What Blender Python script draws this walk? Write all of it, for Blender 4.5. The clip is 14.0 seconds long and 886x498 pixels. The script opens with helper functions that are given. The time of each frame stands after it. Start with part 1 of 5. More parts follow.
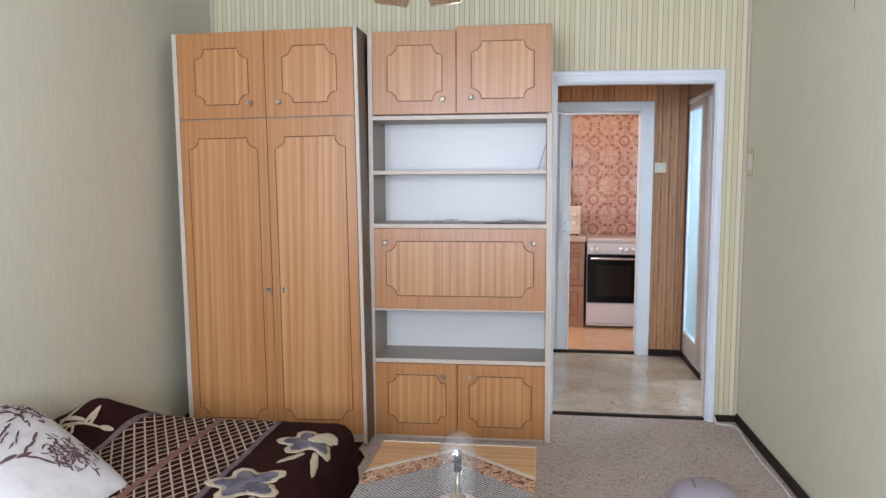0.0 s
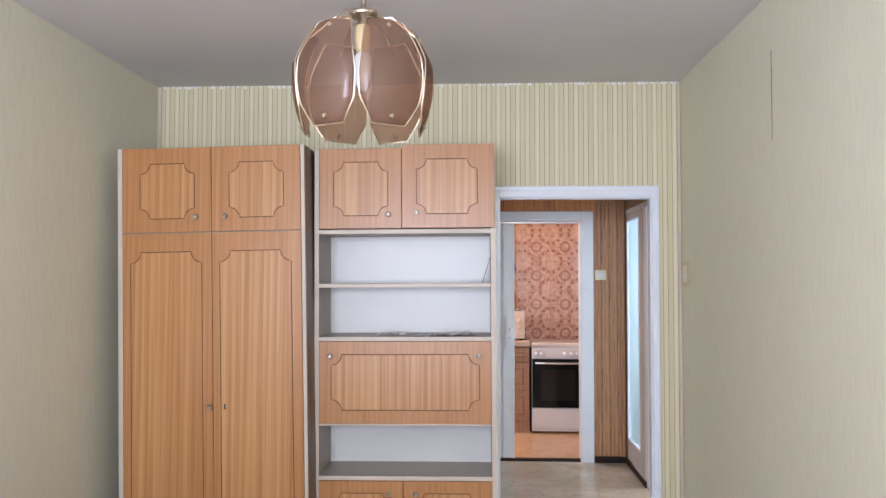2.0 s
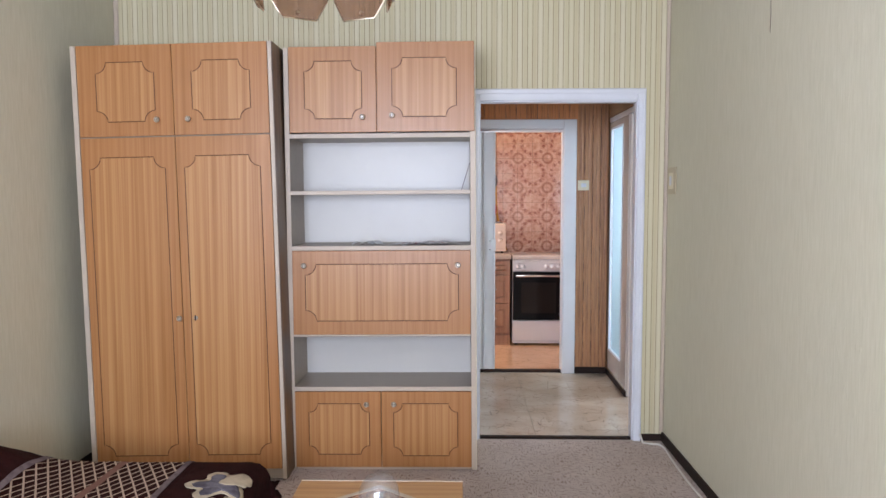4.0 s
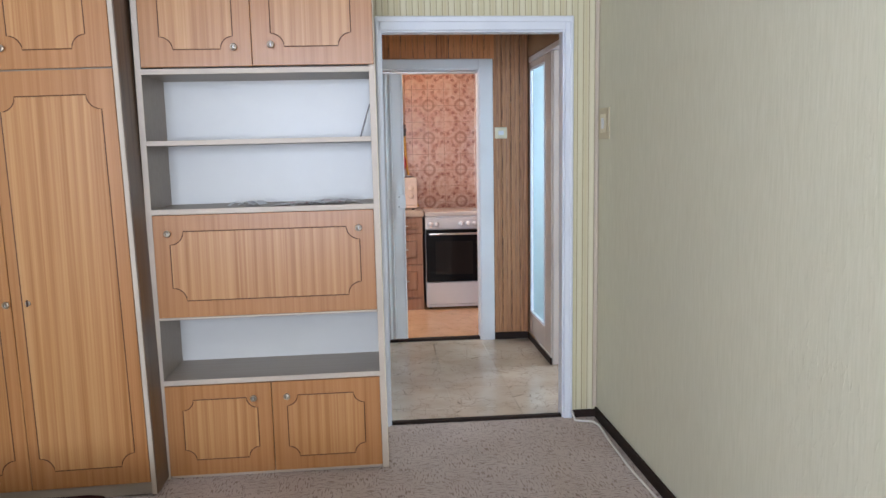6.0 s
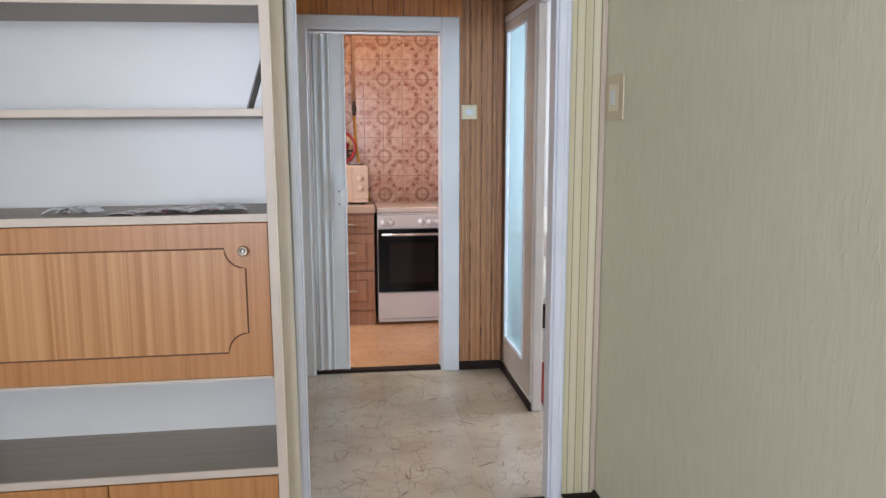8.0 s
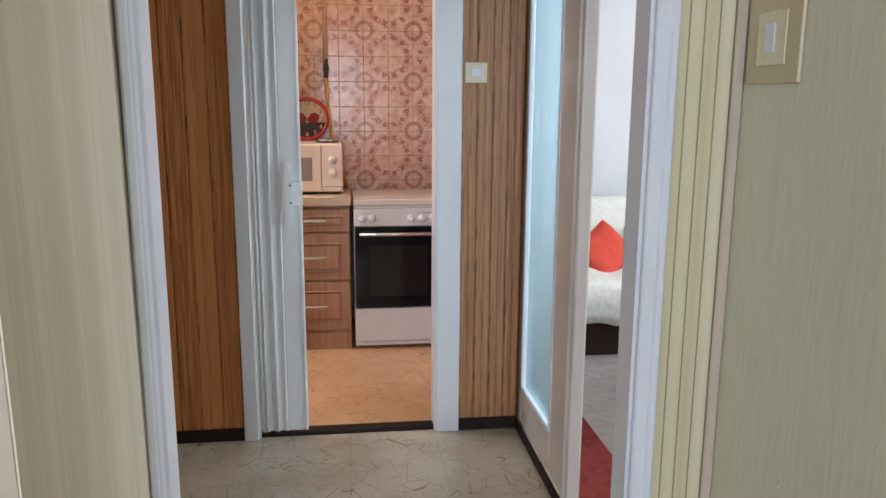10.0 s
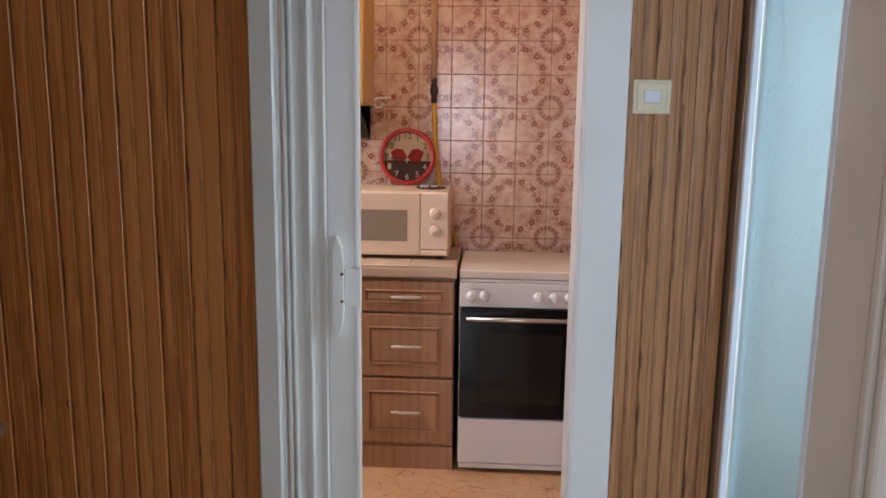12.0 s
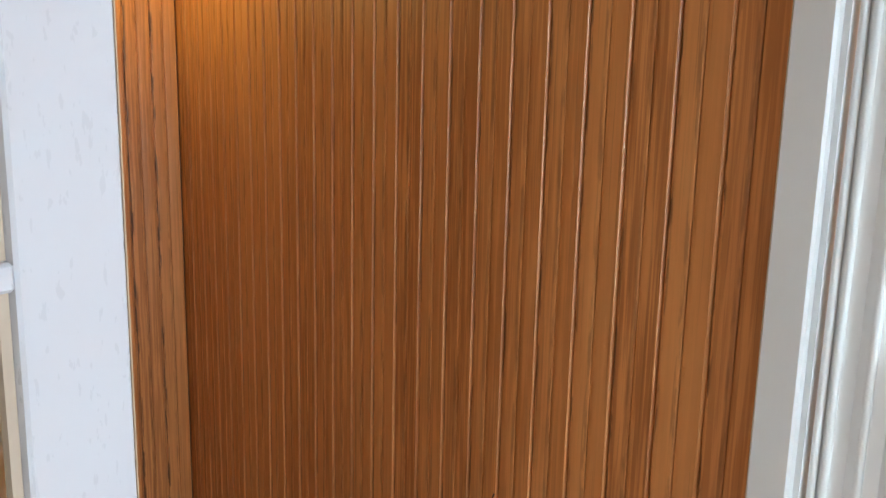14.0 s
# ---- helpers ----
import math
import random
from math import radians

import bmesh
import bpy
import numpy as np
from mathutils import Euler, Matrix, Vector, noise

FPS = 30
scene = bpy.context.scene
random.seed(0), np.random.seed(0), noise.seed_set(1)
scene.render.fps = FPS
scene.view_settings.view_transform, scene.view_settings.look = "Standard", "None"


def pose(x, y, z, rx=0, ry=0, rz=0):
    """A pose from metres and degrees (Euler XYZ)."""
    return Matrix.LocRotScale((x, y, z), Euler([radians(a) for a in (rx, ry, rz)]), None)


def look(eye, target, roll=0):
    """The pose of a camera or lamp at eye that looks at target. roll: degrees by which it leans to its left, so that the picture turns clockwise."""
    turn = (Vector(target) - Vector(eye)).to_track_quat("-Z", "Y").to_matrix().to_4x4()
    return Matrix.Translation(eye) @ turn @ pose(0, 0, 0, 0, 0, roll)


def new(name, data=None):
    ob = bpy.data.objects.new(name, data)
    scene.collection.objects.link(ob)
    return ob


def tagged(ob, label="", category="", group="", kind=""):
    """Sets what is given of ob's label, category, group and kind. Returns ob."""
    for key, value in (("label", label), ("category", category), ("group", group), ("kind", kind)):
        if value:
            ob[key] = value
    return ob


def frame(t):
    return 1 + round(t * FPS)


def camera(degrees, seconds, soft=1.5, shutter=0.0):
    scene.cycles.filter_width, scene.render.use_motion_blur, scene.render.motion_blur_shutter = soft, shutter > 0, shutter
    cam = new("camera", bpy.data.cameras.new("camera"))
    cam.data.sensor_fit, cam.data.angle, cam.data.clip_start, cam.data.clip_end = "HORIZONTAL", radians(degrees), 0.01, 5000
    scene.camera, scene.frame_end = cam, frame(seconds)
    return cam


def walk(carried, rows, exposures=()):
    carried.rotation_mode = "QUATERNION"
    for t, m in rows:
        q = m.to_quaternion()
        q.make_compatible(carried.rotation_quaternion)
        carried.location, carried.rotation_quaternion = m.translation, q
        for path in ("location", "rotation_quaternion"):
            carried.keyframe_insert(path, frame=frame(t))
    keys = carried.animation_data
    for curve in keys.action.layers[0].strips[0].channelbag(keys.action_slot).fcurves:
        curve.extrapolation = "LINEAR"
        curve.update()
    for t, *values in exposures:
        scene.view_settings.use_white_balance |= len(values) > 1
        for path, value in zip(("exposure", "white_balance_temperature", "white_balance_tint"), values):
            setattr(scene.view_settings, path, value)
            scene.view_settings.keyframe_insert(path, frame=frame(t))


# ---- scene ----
cam = camera(60.4, 14.0)
PATH = [
    (0, (0.097, -0.253, 1.399), (-0.144, 1.725, 1.222), 0.2),
    (0.5, (0.09, -0.266, 1.407), (-0.09, 1.722, 1.28), 0.2),
    (1, (0.093, -0.274, 1.451), (-0.045, 1.721, 1.419), 0.2),
    (1.5, (0.094, -0.283, 1.49), (-0.016, 1.713, 1.544), 0.1),
    (2, (0.092, -0.281, 1.487), (-0.005, 1.715, 1.563), 0.1),
    (2.5, (0.078, -0.257, 1.467), (-0.004, 1.741, 1.501), -0.0),
    (3, (0.07, -0.22, 1.451), (-0.001, 1.779, 1.413), 0.1),
    (5.5, (0.174, 0.272, 1.406), (0.262, 2.257, 1.179), -0.9),
    (6, (0.157, 0.512, 1.396), (0.332, 2.488, 1.139), -1.0),
    (6.5, (0.207, 0.771, 1.374), (0.415, 2.742, 1.1), -1.1),
    (7, (0.285, 1.03, 1.398), (0.514, 2.995, 1.107), -0.7),
    (7.5, (0.32, 1.35, 1.386), (0.576, 3.312, 1.09), -0.3),
    (8, (0.364, 1.64, 1.393), (0.616, 3.601, 1.093), -0.1),
    (10.5, (0.565, 3.237, 1.415), (0.813, 5.182, 1.023), 0.5),
    (11, (0.576, 3.55, 1.437), (0.78, 5.506, 1.071), 0.6),
    (11.5, (0.642, 3.852, 1.439), (0.728, 5.821, 1.096), 0.8),
    (12, (0.686, 4.121, 1.451), (0.577, 6.091, 1.119), 0.7),
    (12.5, (0.652, 4.378, 1.466), (0.191, 6.297, 1.142), 0.3),
    (13, (0.626, 4.576, 1.449), (-0.258, 6.343, 1.137), 0.3),
    (13.5, (0.642, 4.787, 1.469), (-0.587, 6.332, 1.151), 1.0),
    (14, (0.584, 4.962, 1.449), (-0.897, 6.262, 1.107), 1.3),
]
EXPOSURES = [(0, -0.03, 6120, 14), (1, 0.0, 6300, 17), (3, -0.07, 6300, 18), (5.5, -0.11, 6120, 16), (6, -0.13, 6090, 13), (7, -0.15, 6150, 12), (8, -0.17, 6320, 14), (10.5, -0.45, 6320, 12),
             (11, -0.70, 6450, 15), (11.5, -0.93, 6500, 16), (12, -0.50, 6550, 15), (12.5, -0.16, 6550, 14), (13, 0.28, 5950, 2), (13.5, 0.38, 6150, 5), (14, 0.62, 6650, 13)]
walk(cam, [(t, look(eye, target, roll)) for t, eye, target, roll in PATH], EXPOSURES)

# ---------------------------------------------------------------- light
world = bpy.data.worlds.new("sky")
scene.world = world
world.use_nodes = True
wn, wl = world.node_tree.nodes, world.node_tree.links
sky = wn.new("ShaderNodeTexSky")
sky.sky_type, sky.sun_disc = "NISHITA", False
sky.sun_elevation, sky.sun_rotation = radians(38), radians(150)
wn["Background"].inputs["Strength"].default_value = 0.10
wl.new(sky.outputs["Color"], wn["Background"].inputs["Color"])

sun = new("sun", bpy.data.lights.new("sun", "SUN"))
sun.data.energy, sun.data.angle, sun.data.color = 1.0, radians(12), (1.0, 0.96, 0.9)
sun.matrix_world = pose(0, 0, 8, 52, 0, 30)


def window_light(name, m, w, h, watts, colour):
    """Daylight that enters by a window's opening."""
    ob = new(name, bpy.data.lights.new(name, "AREA"))
    ob.data.shape, ob.data.size, ob.data.size_y = "RECTANGLE", w, h
    ob.data.energy, ob.data.color = watts, colour
    ob.matrix_world = m
    return ob


def bulb(name, x, y, z, watts, colour, r=0.05):
    ob = new(name, bpy.data.lights.new(name, "POINT"))
    ob.data.energy, ob.data.color, ob.data.shadow_soft_size = watts, colour, r
    ob.location = (x, y, z)
    return ob


window_light("daylight_living", look((-0.52, -1.72, 1.65), (-0.40, 4.0, 5.3)), 1.94, 1.5, 275, (0.745, 0.845, 1.0))
window_light("daylight_room", look((4.32, 5.7, 1.6), (1.3, 5.3, 1.1)), 2.5, 1.4, 132, (0.83, 0.92, 1.0))
window_light("daylight_kitchen", look((-1.08, 6.85, 1.65), (1.0, 7.1, 1.0)), 0.9, 1.1, 38, (0.92, 0.95, 1.0))
bulb("hall_bulb", -1.60, 5.62, 2.00, 4.4, (1.0, 0.93, 0.38), 0.06)
bulb("kitchen_bulb", 0.25, 6.75, 2.25, 19, (1.0, 0.76, 0.46), 0.07)

# ---------------------------------------------------------------- tools
WORLD = {}


def thing(name, x, y, z, label, category, group=""):
    """An Empty at a thing's base; its parts are drawn in the place's own metres."""
    ob = new(name)
    ob.empty_display_size = 0.1
    ob.matrix_basis = pose(x, y, z)
    WORLD[ob.name] = pose(x, y, z)
    return tagged(ob, label, category, group)


def link_mesh(name, bm, material, smooth=False):
    me = bpy.data.meshes.new(name)
    bmesh.ops.recalc_face_normals(bm, faces=bm.faces[:])
    bm.to_mesh(me)
    bm.free()
    me.materials.append(material)
    if smooth:
        me.polygons.foreach_set("use_smooth", [True] * len(me.polygons))
    return new(name, me)


def part(name, bm, material, parent, label="", smooth=False):
    ob = link_mesh(name, bm, material, smooth)
    ob.parent = parent
    ob.matrix_parent_inverse = WORLD.get(parent.name, Matrix()).inverted()
    return tagged(ob, label)


def single(name, bm, material, label, category, group="", kind="", smooth=False):
    return tagged(link_mesh(name, bm, material, smooth), label, category, group, kind)


def setting(name, bm, material, label, category):
    return single(name, bm, material, label, category, "", "structure")


def box(bm, x0, x1, y0, y1, z0, z1, bevel=0.0, seg=1, m=None):
    q = bmesh.ops.create_cube(bm, size=1.0)["verts"]
    for v in q:
        v.co = Vector((x0 + (v.co.x + 0.5) * (x1 - x0), y0 + (v.co.y + 0.5) * (y1 - y0), z0 + (v.co.z + 0.5) * (z1 - z0)))
    if bevel:
        es = {e for v in q for e in v.link_edges}
        q = bmesh.ops.bevel(bm, geom=list(es), offset=bevel, segments=seg, affect="EDGES", profile=0.5)["verts"]
    if m is not None:
        bmesh.ops.transform(bm, matrix=m, verts=list({v for v in q}))
    return bm


def B(*a, bevel=0.0, seg=1, m=None):
    return box(bmesh.new(), *a, bevel=bevel, seg=seg, m=m)


def frame_of(d):
    d = Vector(d).normalized()
    u = d.orthogonal().normalized()
    return u, d.cross(u)


def tube(bm, pts, r, seg=8, closed=False, caps=True):
    """A round bar along a line of points; r may be one number or one a point."""
    pts = [Vector(p) for p in pts]
    n = len(pts)
    rings, u = [], None
    for i, p in enumerate(pts):
        a = pts[(i - 1) % n] if closed or i else p
        b = pts[(i + 1) % n] if closed or i < n - 1 else p
        d = (b - a).normalized()
        u = d.orthogonal().normalized() if u is None else (u - d * u.dot(d)).normalized()
        w = d.cross(u)
        rr = r[i] if isinstance(r, (list, tuple)) else r
        rings.append([bm.verts.new(p + rr * (math.cos(k * math.tau / seg) * u + math.sin(k * math.tau / seg) * w)) for k in range(seg)])
    for i in range(n if closed else n - 1):
        a, b = rings[i], rings[(i + 1) % n]
        for k in range(seg):
            bm.faces.new((a[k], a[(k + 1) % seg], b[(k + 1) % seg], b[k]))
    if caps and not closed:
        bm.faces.new(rings[0][::-1])
        bm.faces.new(rings[-1])
    return bm


def T(pts, r, seg=8, closed=False):
    return tube(bmesh.new(), pts, r, seg, closed)


def lathe(bm, profile, centre, axis=(0, 0, 1), seg=24):
    """A turned shape: profile of (radius, height) along the axis."""
    c, d = Vector(centre), Vector(axis).normalized()
    u, w = frame_of(d)
    rings = []
    for r, h in profile:
        rings.append([bm.verts.new(c + d * h + max(r, 1e-4) * (math.cos(k * math.tau / seg) * u + math.sin(k * math.tau / seg) * w)) for k in range(seg)])
    for a, b in zip(rings, rings[1:]):
        for k in range(seg):
            bm.faces.new((a[k], a[(k + 1) % seg], b[(k + 1) % seg], b[k]))
    bm.faces.new(rings[0][::-1])
    bm.faces.new(rings[-1])
    return bm


def L(profile, centre, axis=(0, 0, 1), seg=24):
    return lathe(bmesh.new(), profile, centre, axis, seg)


def sheet(fn, nu, nv, thick=0.0):
    """A surface fn(u, v) over the unit square, thickened if wished."""
    bm = bmesh.new()
    g = [[bm.verts.new(fn(i / nu, j / nv)) for j in range(nv + 1)] for i in range(nu + 1)]
    for i in range(nu):
        for j in range(nv):
            bm.faces.new((g[i][j], g[i + 1][j], g[i + 1][j + 1], g[i][j + 1]))
    if thick:
        bmesh.ops.recalc_face_normals(bm, faces=bm.faces[:])
        bmesh.ops.solidify(bm, geom=bm.faces[:], thickness=thick)
    return bm


def ribbon(pts, w, up, lift, closed=True):
    """A thin raised bead along a line, of triangular section."""
    bm = bmesh.new()
    pts = [Vector(p) for p in pts]
    up = Vector(up)
    n, rows = len(pts), []
    for i, p in enumerate(pts):
        a, b = (pts[(i - 1) % n], pts[(i + 1) % n]) if closed else (pts[max(i - 1, 0)], pts[min(i + 1, n - 1)])
        s = (b - a).normalized().cross(up) * w / 2
        rows.append([bm.verts.new(p + s), bm.verts.new(p + up * lift), bm.verts.new(p - s)])
    for i in range(n if closed else n - 1):
        a, b = rows[i], rows[(i + 1) % n]
        bm.faces.new((a[0], b[0], b[1], a[1]))
        bm.faces.new((a[1], b[1], b[2], a[2]))
    return bm


# ---------------------------------------------------------------- materials
def material(name, colour, rough=0.5, metal=0.0, **extra):
    m = bpy.data.materials.new(name)
    m.use_nodes = True
    b = m.node_tree.nodes["Principled BSDF"]
    b.inputs["Base Color"].default_value = (*colour, 1)
    b.inputs["Roughness"].default_value = rough
    b.inputs["Metallic"].default_value = metal
    for k, v in extra.items():
        b.inputs[k.replace("_", " ")].default_value = v
    return m


class Net:
    """Short forms for a material's nodes."""

    def __init__(self, m):
        self.n, self.l = m.node_tree.nodes, m.node_tree.links
        self.b = self.n["Principled BSDF"]

    def put(self, socket, v):
        if isinstance(v, bpy.types.NodeSocket):
            self.l.new(v, socket)
        else:
            socket.default_value = v

    def coords(self, scale=(1, 1, 1), rot=(0, 0, 0)):
        t, mp = self.n.new("ShaderNodeNewGeometry"), self.n.new("ShaderNodeMapping")
        mp.inputs["Scale"].default_value, mp.inputs["Rotation"].default_value = scale, rot
        self.l.new(t.outputs["Position"], mp.inputs["Vector"])
        return mp.outputs["Vector"]

    def noise(self, vec, scale=5, detail=3, rough=0.55, distort=0.0):
        t = self.n.new("ShaderNodeTexNoise")
        self.l.new(vec, t.inputs["Vector"])
        t.inputs["Scale"].default_value, t.inputs["Detail"].default_value = scale, detail
        t.inputs["Roughness"].default_value, t.inputs["Distortion"].default_value = rough, distort
        return t.outputs["Fac"]

    def voronoi(self, vec, scale, feature="F1", out="Distance"):
        t = self.n.new("ShaderNodeTexVoronoi")
        t.feature = feature
        self.l.new(vec, t.inputs["Vector"])
        t.inputs["Scale"].default_value = scale
        return t.outputs[out]

    def math(self, op, a, b=0.0, c=0.0):
        t = self.n.new("ShaderNodeMath")
        t.operation = op
        for s, v in zip(t.inputs, (a, b, c)):
            self.put(s, v)
        return t.outputs[0]

    def split(self, vec):
        t = self.n.new("ShaderNodeSeparateXYZ")
        self.l.new(vec, t.inputs[0])
        return t.outputs

    def ramp(self, fac, *stops):
        t = self.n.new("ShaderNodeValToRGB")
        e = t.color_ramp.elements
        while len(e) < len(stops):
            e.new(0.5)
        for s, (p, c) in zip(e, stops):
            s.position, s.color = p, (*c, 1) if len(c) == 3 else c
        self.put(t.inputs[0], fac)
        return t.outputs["Color"]

    def step(self, fac, lo, hi):
        t = self.n.new("ShaderNodeMapRange")
        t.interpolation_type = "SMOOTHSTEP"
        self.put(t.inputs["Value"], fac)
        t.inputs["From Min"].default_value, t.inputs["From Max"].default_value = lo, hi
        return t.outputs["Result"]

    def mix(self, fac, a, b, mode="MIX"):
        t = self.n.new("ShaderNodeMix")
        t.data_type, t.blend_type = "RGBA", mode
        self.put(t.inputs["Factor"], fac)
        ins = [s for s in t.inputs if s.type == "RGBA"]
        self.put(ins[0], a if isinstance(a, bpy.types.NodeSocket) else (*a, 1))
        self.put(ins[1], b if isinstance(b, bpy.types.NodeSocket) else (*b, 1))
        return [s for s in t.outputs if s.type == "RGBA"][0]

    def random(self):
        return self.n.new("ShaderNodeObjectInfo").outputs["Random"]

    def colour(self, c):
        self.l.new(c, self.b.inputs["Base Color"])

    def rough(self, v):
        self.put(self.b.inputs["Roughness"], v)

    def bump(self, h, strength=0.3, dist=0.002):
        t = self.n.new("ShaderNodeBump")
        t.inputs["Strength"].default_value, t.inputs["Distance"].default_value = strength, dist
        self.l.new(h, t.inputs["Height"])
        self.l.new(t.outputs["Normal"], self.b.inputs["Normal"])


def smoked(name="smoked_brown_glass", film=(0.20, 0.130, 0.095), tint=(0.78, 0.63, 0.53), least=0.10, most=0.34, shine=0.018):
    """Thin dusty glass: mostly see-through, with a faint film and gloss."""
    m = material(name, film, 0.5)
    nt = m.node_tree
    tr, gl = nt.nodes.new("ShaderNodeBsdfTransparent"), nt.nodes.new("ShaderNodeBsdfGlossy")
    tr.inputs["Color"].default_value = (*tint, 1)
    gl.inputs["Roughness"].default_value = 0.14
    dust = nt.nodes.new("ShaderNodeTexNoise")
    dust.inputs["Scale"].default_value = 14
    lev = nt.nodes.new("ShaderNodeMapRange")
    lev.inputs["To Min"].default_value, lev.inputs["To Max"].default_value = least, most
    a, b = nt.nodes.new("ShaderNodeMixShader"), nt.nodes.new("ShaderNodeMixShader")
    b.inputs[0].default_value = shine
    nt.links.new(dust.outputs["Fac"], lev.inputs["Value"])
    nt.links.new(lev.outputs["Result"], a.inputs[0])
    nt.links.new(tr.outputs[0], a.inputs[1])
    nt.links.new(nt.nodes["Principled BSDF"].outputs[0], a.inputs[2])
    nt.links.new(a.outputs[0], b.inputs[1])
    nt.links.new(gl.outputs[0], b.inputs[2])
    nt.links.new(b.outputs[0], nt.nodes["Material Output"].inputs["Surface"])
    return m


def painted(name, colour, rough=0.4, dirt=0.06, bump=0.08, scale=9):
    m = material(name, colour, rough)
    n = Net(m)
    big, fine = n.noise(n.coords(), scale * 0.3, 3), n.noise(n.coords((1, 1, 0.35)), scale * 14, 3)
    dark = tuple(c * (1 - dirt * 2.5) for c in colour)
    n.colour(n.mix(n.step(big, 0.35, 0.75), colour, dark))
    n.rough(n.math("MULTIPLY_ADD", fine, 0.2, rough - 0.1))
    n.bump(fine, bump, 0.0015)
    return m


def wood(name, light, mid, dark, rough=0.35, across=(60, 60, 0.55), wave=0.35):
    """Straight-grained veneer; the grain runs along the axis with the small scale."""
    m = material(name, mid, rough)
    n = Net(m)
    rnd = n.math("MULTIPLY", n.random(), 7.0)
    v = n.n.new("ShaderNodeVectorMath")
    v.operation = "ADD"
    n.l.new(n.coords(across), v.inputs[0])
    n.l.new(rnd, v.inputs[1])
    fine = n.noise(v.outputs[0], 3.2, 4, 0.6, 0.25)
    v2 = n.n.new("ShaderNodeVectorMath")
    v2.operation = "ADD"
    n.l.new(n.coords(tuple(a * 0.30 for a in across)), v2.inputs[0])
    n.l.new(rnd, v2.inputs[1])
    broad = n.noise(v2.outputs[0], 2.4, 3, 0.6, wave)
    lead = n.split(n.coords(across))[0 if across[0] > 5 else 1]
    band = n.math("SINE", n.math("ADD", n.math("MULTIPLY", lead, 3.6), n.math("MULTIPLY", broad, 9.0)))
    f = n.math("ADD", n.math("ADD", n.math("MULTIPLY", fine, 0.42), n.math("MULTIPLY", broad, 0.62)), n.math("MULTIPLY", band, 0.055))
    n.colour(n.ramp(f, (0.36, dark), (0.50, mid), (0.66, light)))
    n.rough(n.math("MULTIPLY_ADD", fine, 0.18, rough - 0.08))
    n.bump(fine, 0.12, 0.001)
    return m


def glass(name, colour, rough=0.0, bump_scale=0.0, strength=0.5, ior=1.45):
    m = material(name, colour, rough, 0.0, Transmission_Weight=1.0, IOR=ior)
    if bump_scale:
        n = Net(m)
        n.bump(n.voronoi(n.coords(), bump_scale, "SMOOTH_F1"), strength, 0.004)
    return m


VENEER = wood("veneer_oak_frame", (0.44, 0.205, 0.075), (0.400, 0.175, 0.058), (0.345, 0.140, 0.042), 0.34)
VENEER_PANEL = wood("veneer_oak_panel", (0.515, 0.270, 0.106), (0.430, 0.198, 0.068), (0.350, 0.145, 0.042), 0.36, (44, 44, 0.40), 0.6)
GROOVE = material("groove_brown", (0.105, 0.036, 0.012), 0.55)
EDGE = painted("pale_edge_band", (0.54, 0.445, 0.35), 0.45, 0.05)
SKIN = wood("pale_laminate", (0.74, 0.66, 0.49), (0.70, 0.61, 0.44), (0.63, 0.54, 0.38), 0.4, (50, 50, 0.8))
CARCASS = wood("carcass_grey_wood", (0.35, 0.29, 0.225), (0.33, 0.27, 0.21), (0.31, 0.25, 0.19), 0.4, (2, 45, 45))
# Wood darkened to carry the shade on the wardrobe's right side.
CARCASS_SHADED = wood("wardrobe_side_shaded", (0.16, 0.10, 0.06), (0.125, 0.075, 0.042), (0.09, 0.05, 0.028), 0.4)
BACKBOARD = painted("backboard_white", (0.60, 0.58, 0.54), 0.35, 0.02)
BRASS = material("brass_aged", (0.47, 0.40, 0.32), 0.32, 1.0)
STEEL = material("steel_satin", (0.62, 0.61, 0.60), 0.3, 1.0)
WHITE = painted("white_gloss_paint", (0.72, 0.735, 0.78), 0.32, 0.04)
FRAMEWHITE = painted("frame_old_white", (0.74, 0.74, 0.74), 0.35, 0.03)
# Warmer than the other whites.
DOORWARM = painted("door_warm_white", (0.66, 0.60, 0.54), 0.2, 0.04)
DOORWHITE = painted("door_greyish_white", (0.59, 0.615, 0.67), 0.3, 0.015, 0.02)
CEIL = painted("ceiling_whitewash", (0.62, 0.59, 0.57), 0.9, 0.03, 0.05, 4)
PVC = painted("pvc_grey_white", (0.85, 0.86, 0.855), 0.33, 0.03, 0.03)
SWITCH = painted("switch_cream", (0.74, 0.66, 0.47), 0.3, 0.02, 0.02)
SWITCH_TAN = painted("switch_tan", (0.56, 0.47, 0.30), 0.4, 0.03, 0.02)
BASE = painted("baseboard_dark", (0.028, 0.017, 0.013), 0.6, 0.1)
BASE.node_tree.nodes["Principled BSDF"].inputs["Specular IOR Level"].default_value = 0.15
ENAMEL = painted("white_enamel", (0.78, 0.77, 0.77), 0.2, 0.015, 0.02)
BLACKGLASS = material("oven_black_glass", (0.008, 0.008, 0.009), 0.12, Specular_IOR_Level=0.25)
OVENWINDOW = material("oven_window", (0.022, 0.018, 0.016), 0.10, Specular_IOR_Level=0.25)
RUBBER = material("black_rubber", (0.02, 0.02, 0.02), 0.6)
# White enamel with the tiles' warm reflection mixed into its colour.
LID = painted("lid_enamel_tile_tint", (0.80, 0.73, 0.66), 0.14, 0.03, 0.02)
PALEMETAL = painted("pale_cast_metal", (0.66, 0.58, 0.50), 0.4, 0.05, 0.05)
CREAM = painted("cream_plastic", (0.80, 0.62, 0.49), 0.35, 0.02, 0.02)
MWGLASS = material("oven_mesh_glass", (0.32, 0.25, 0.20), 0.2)
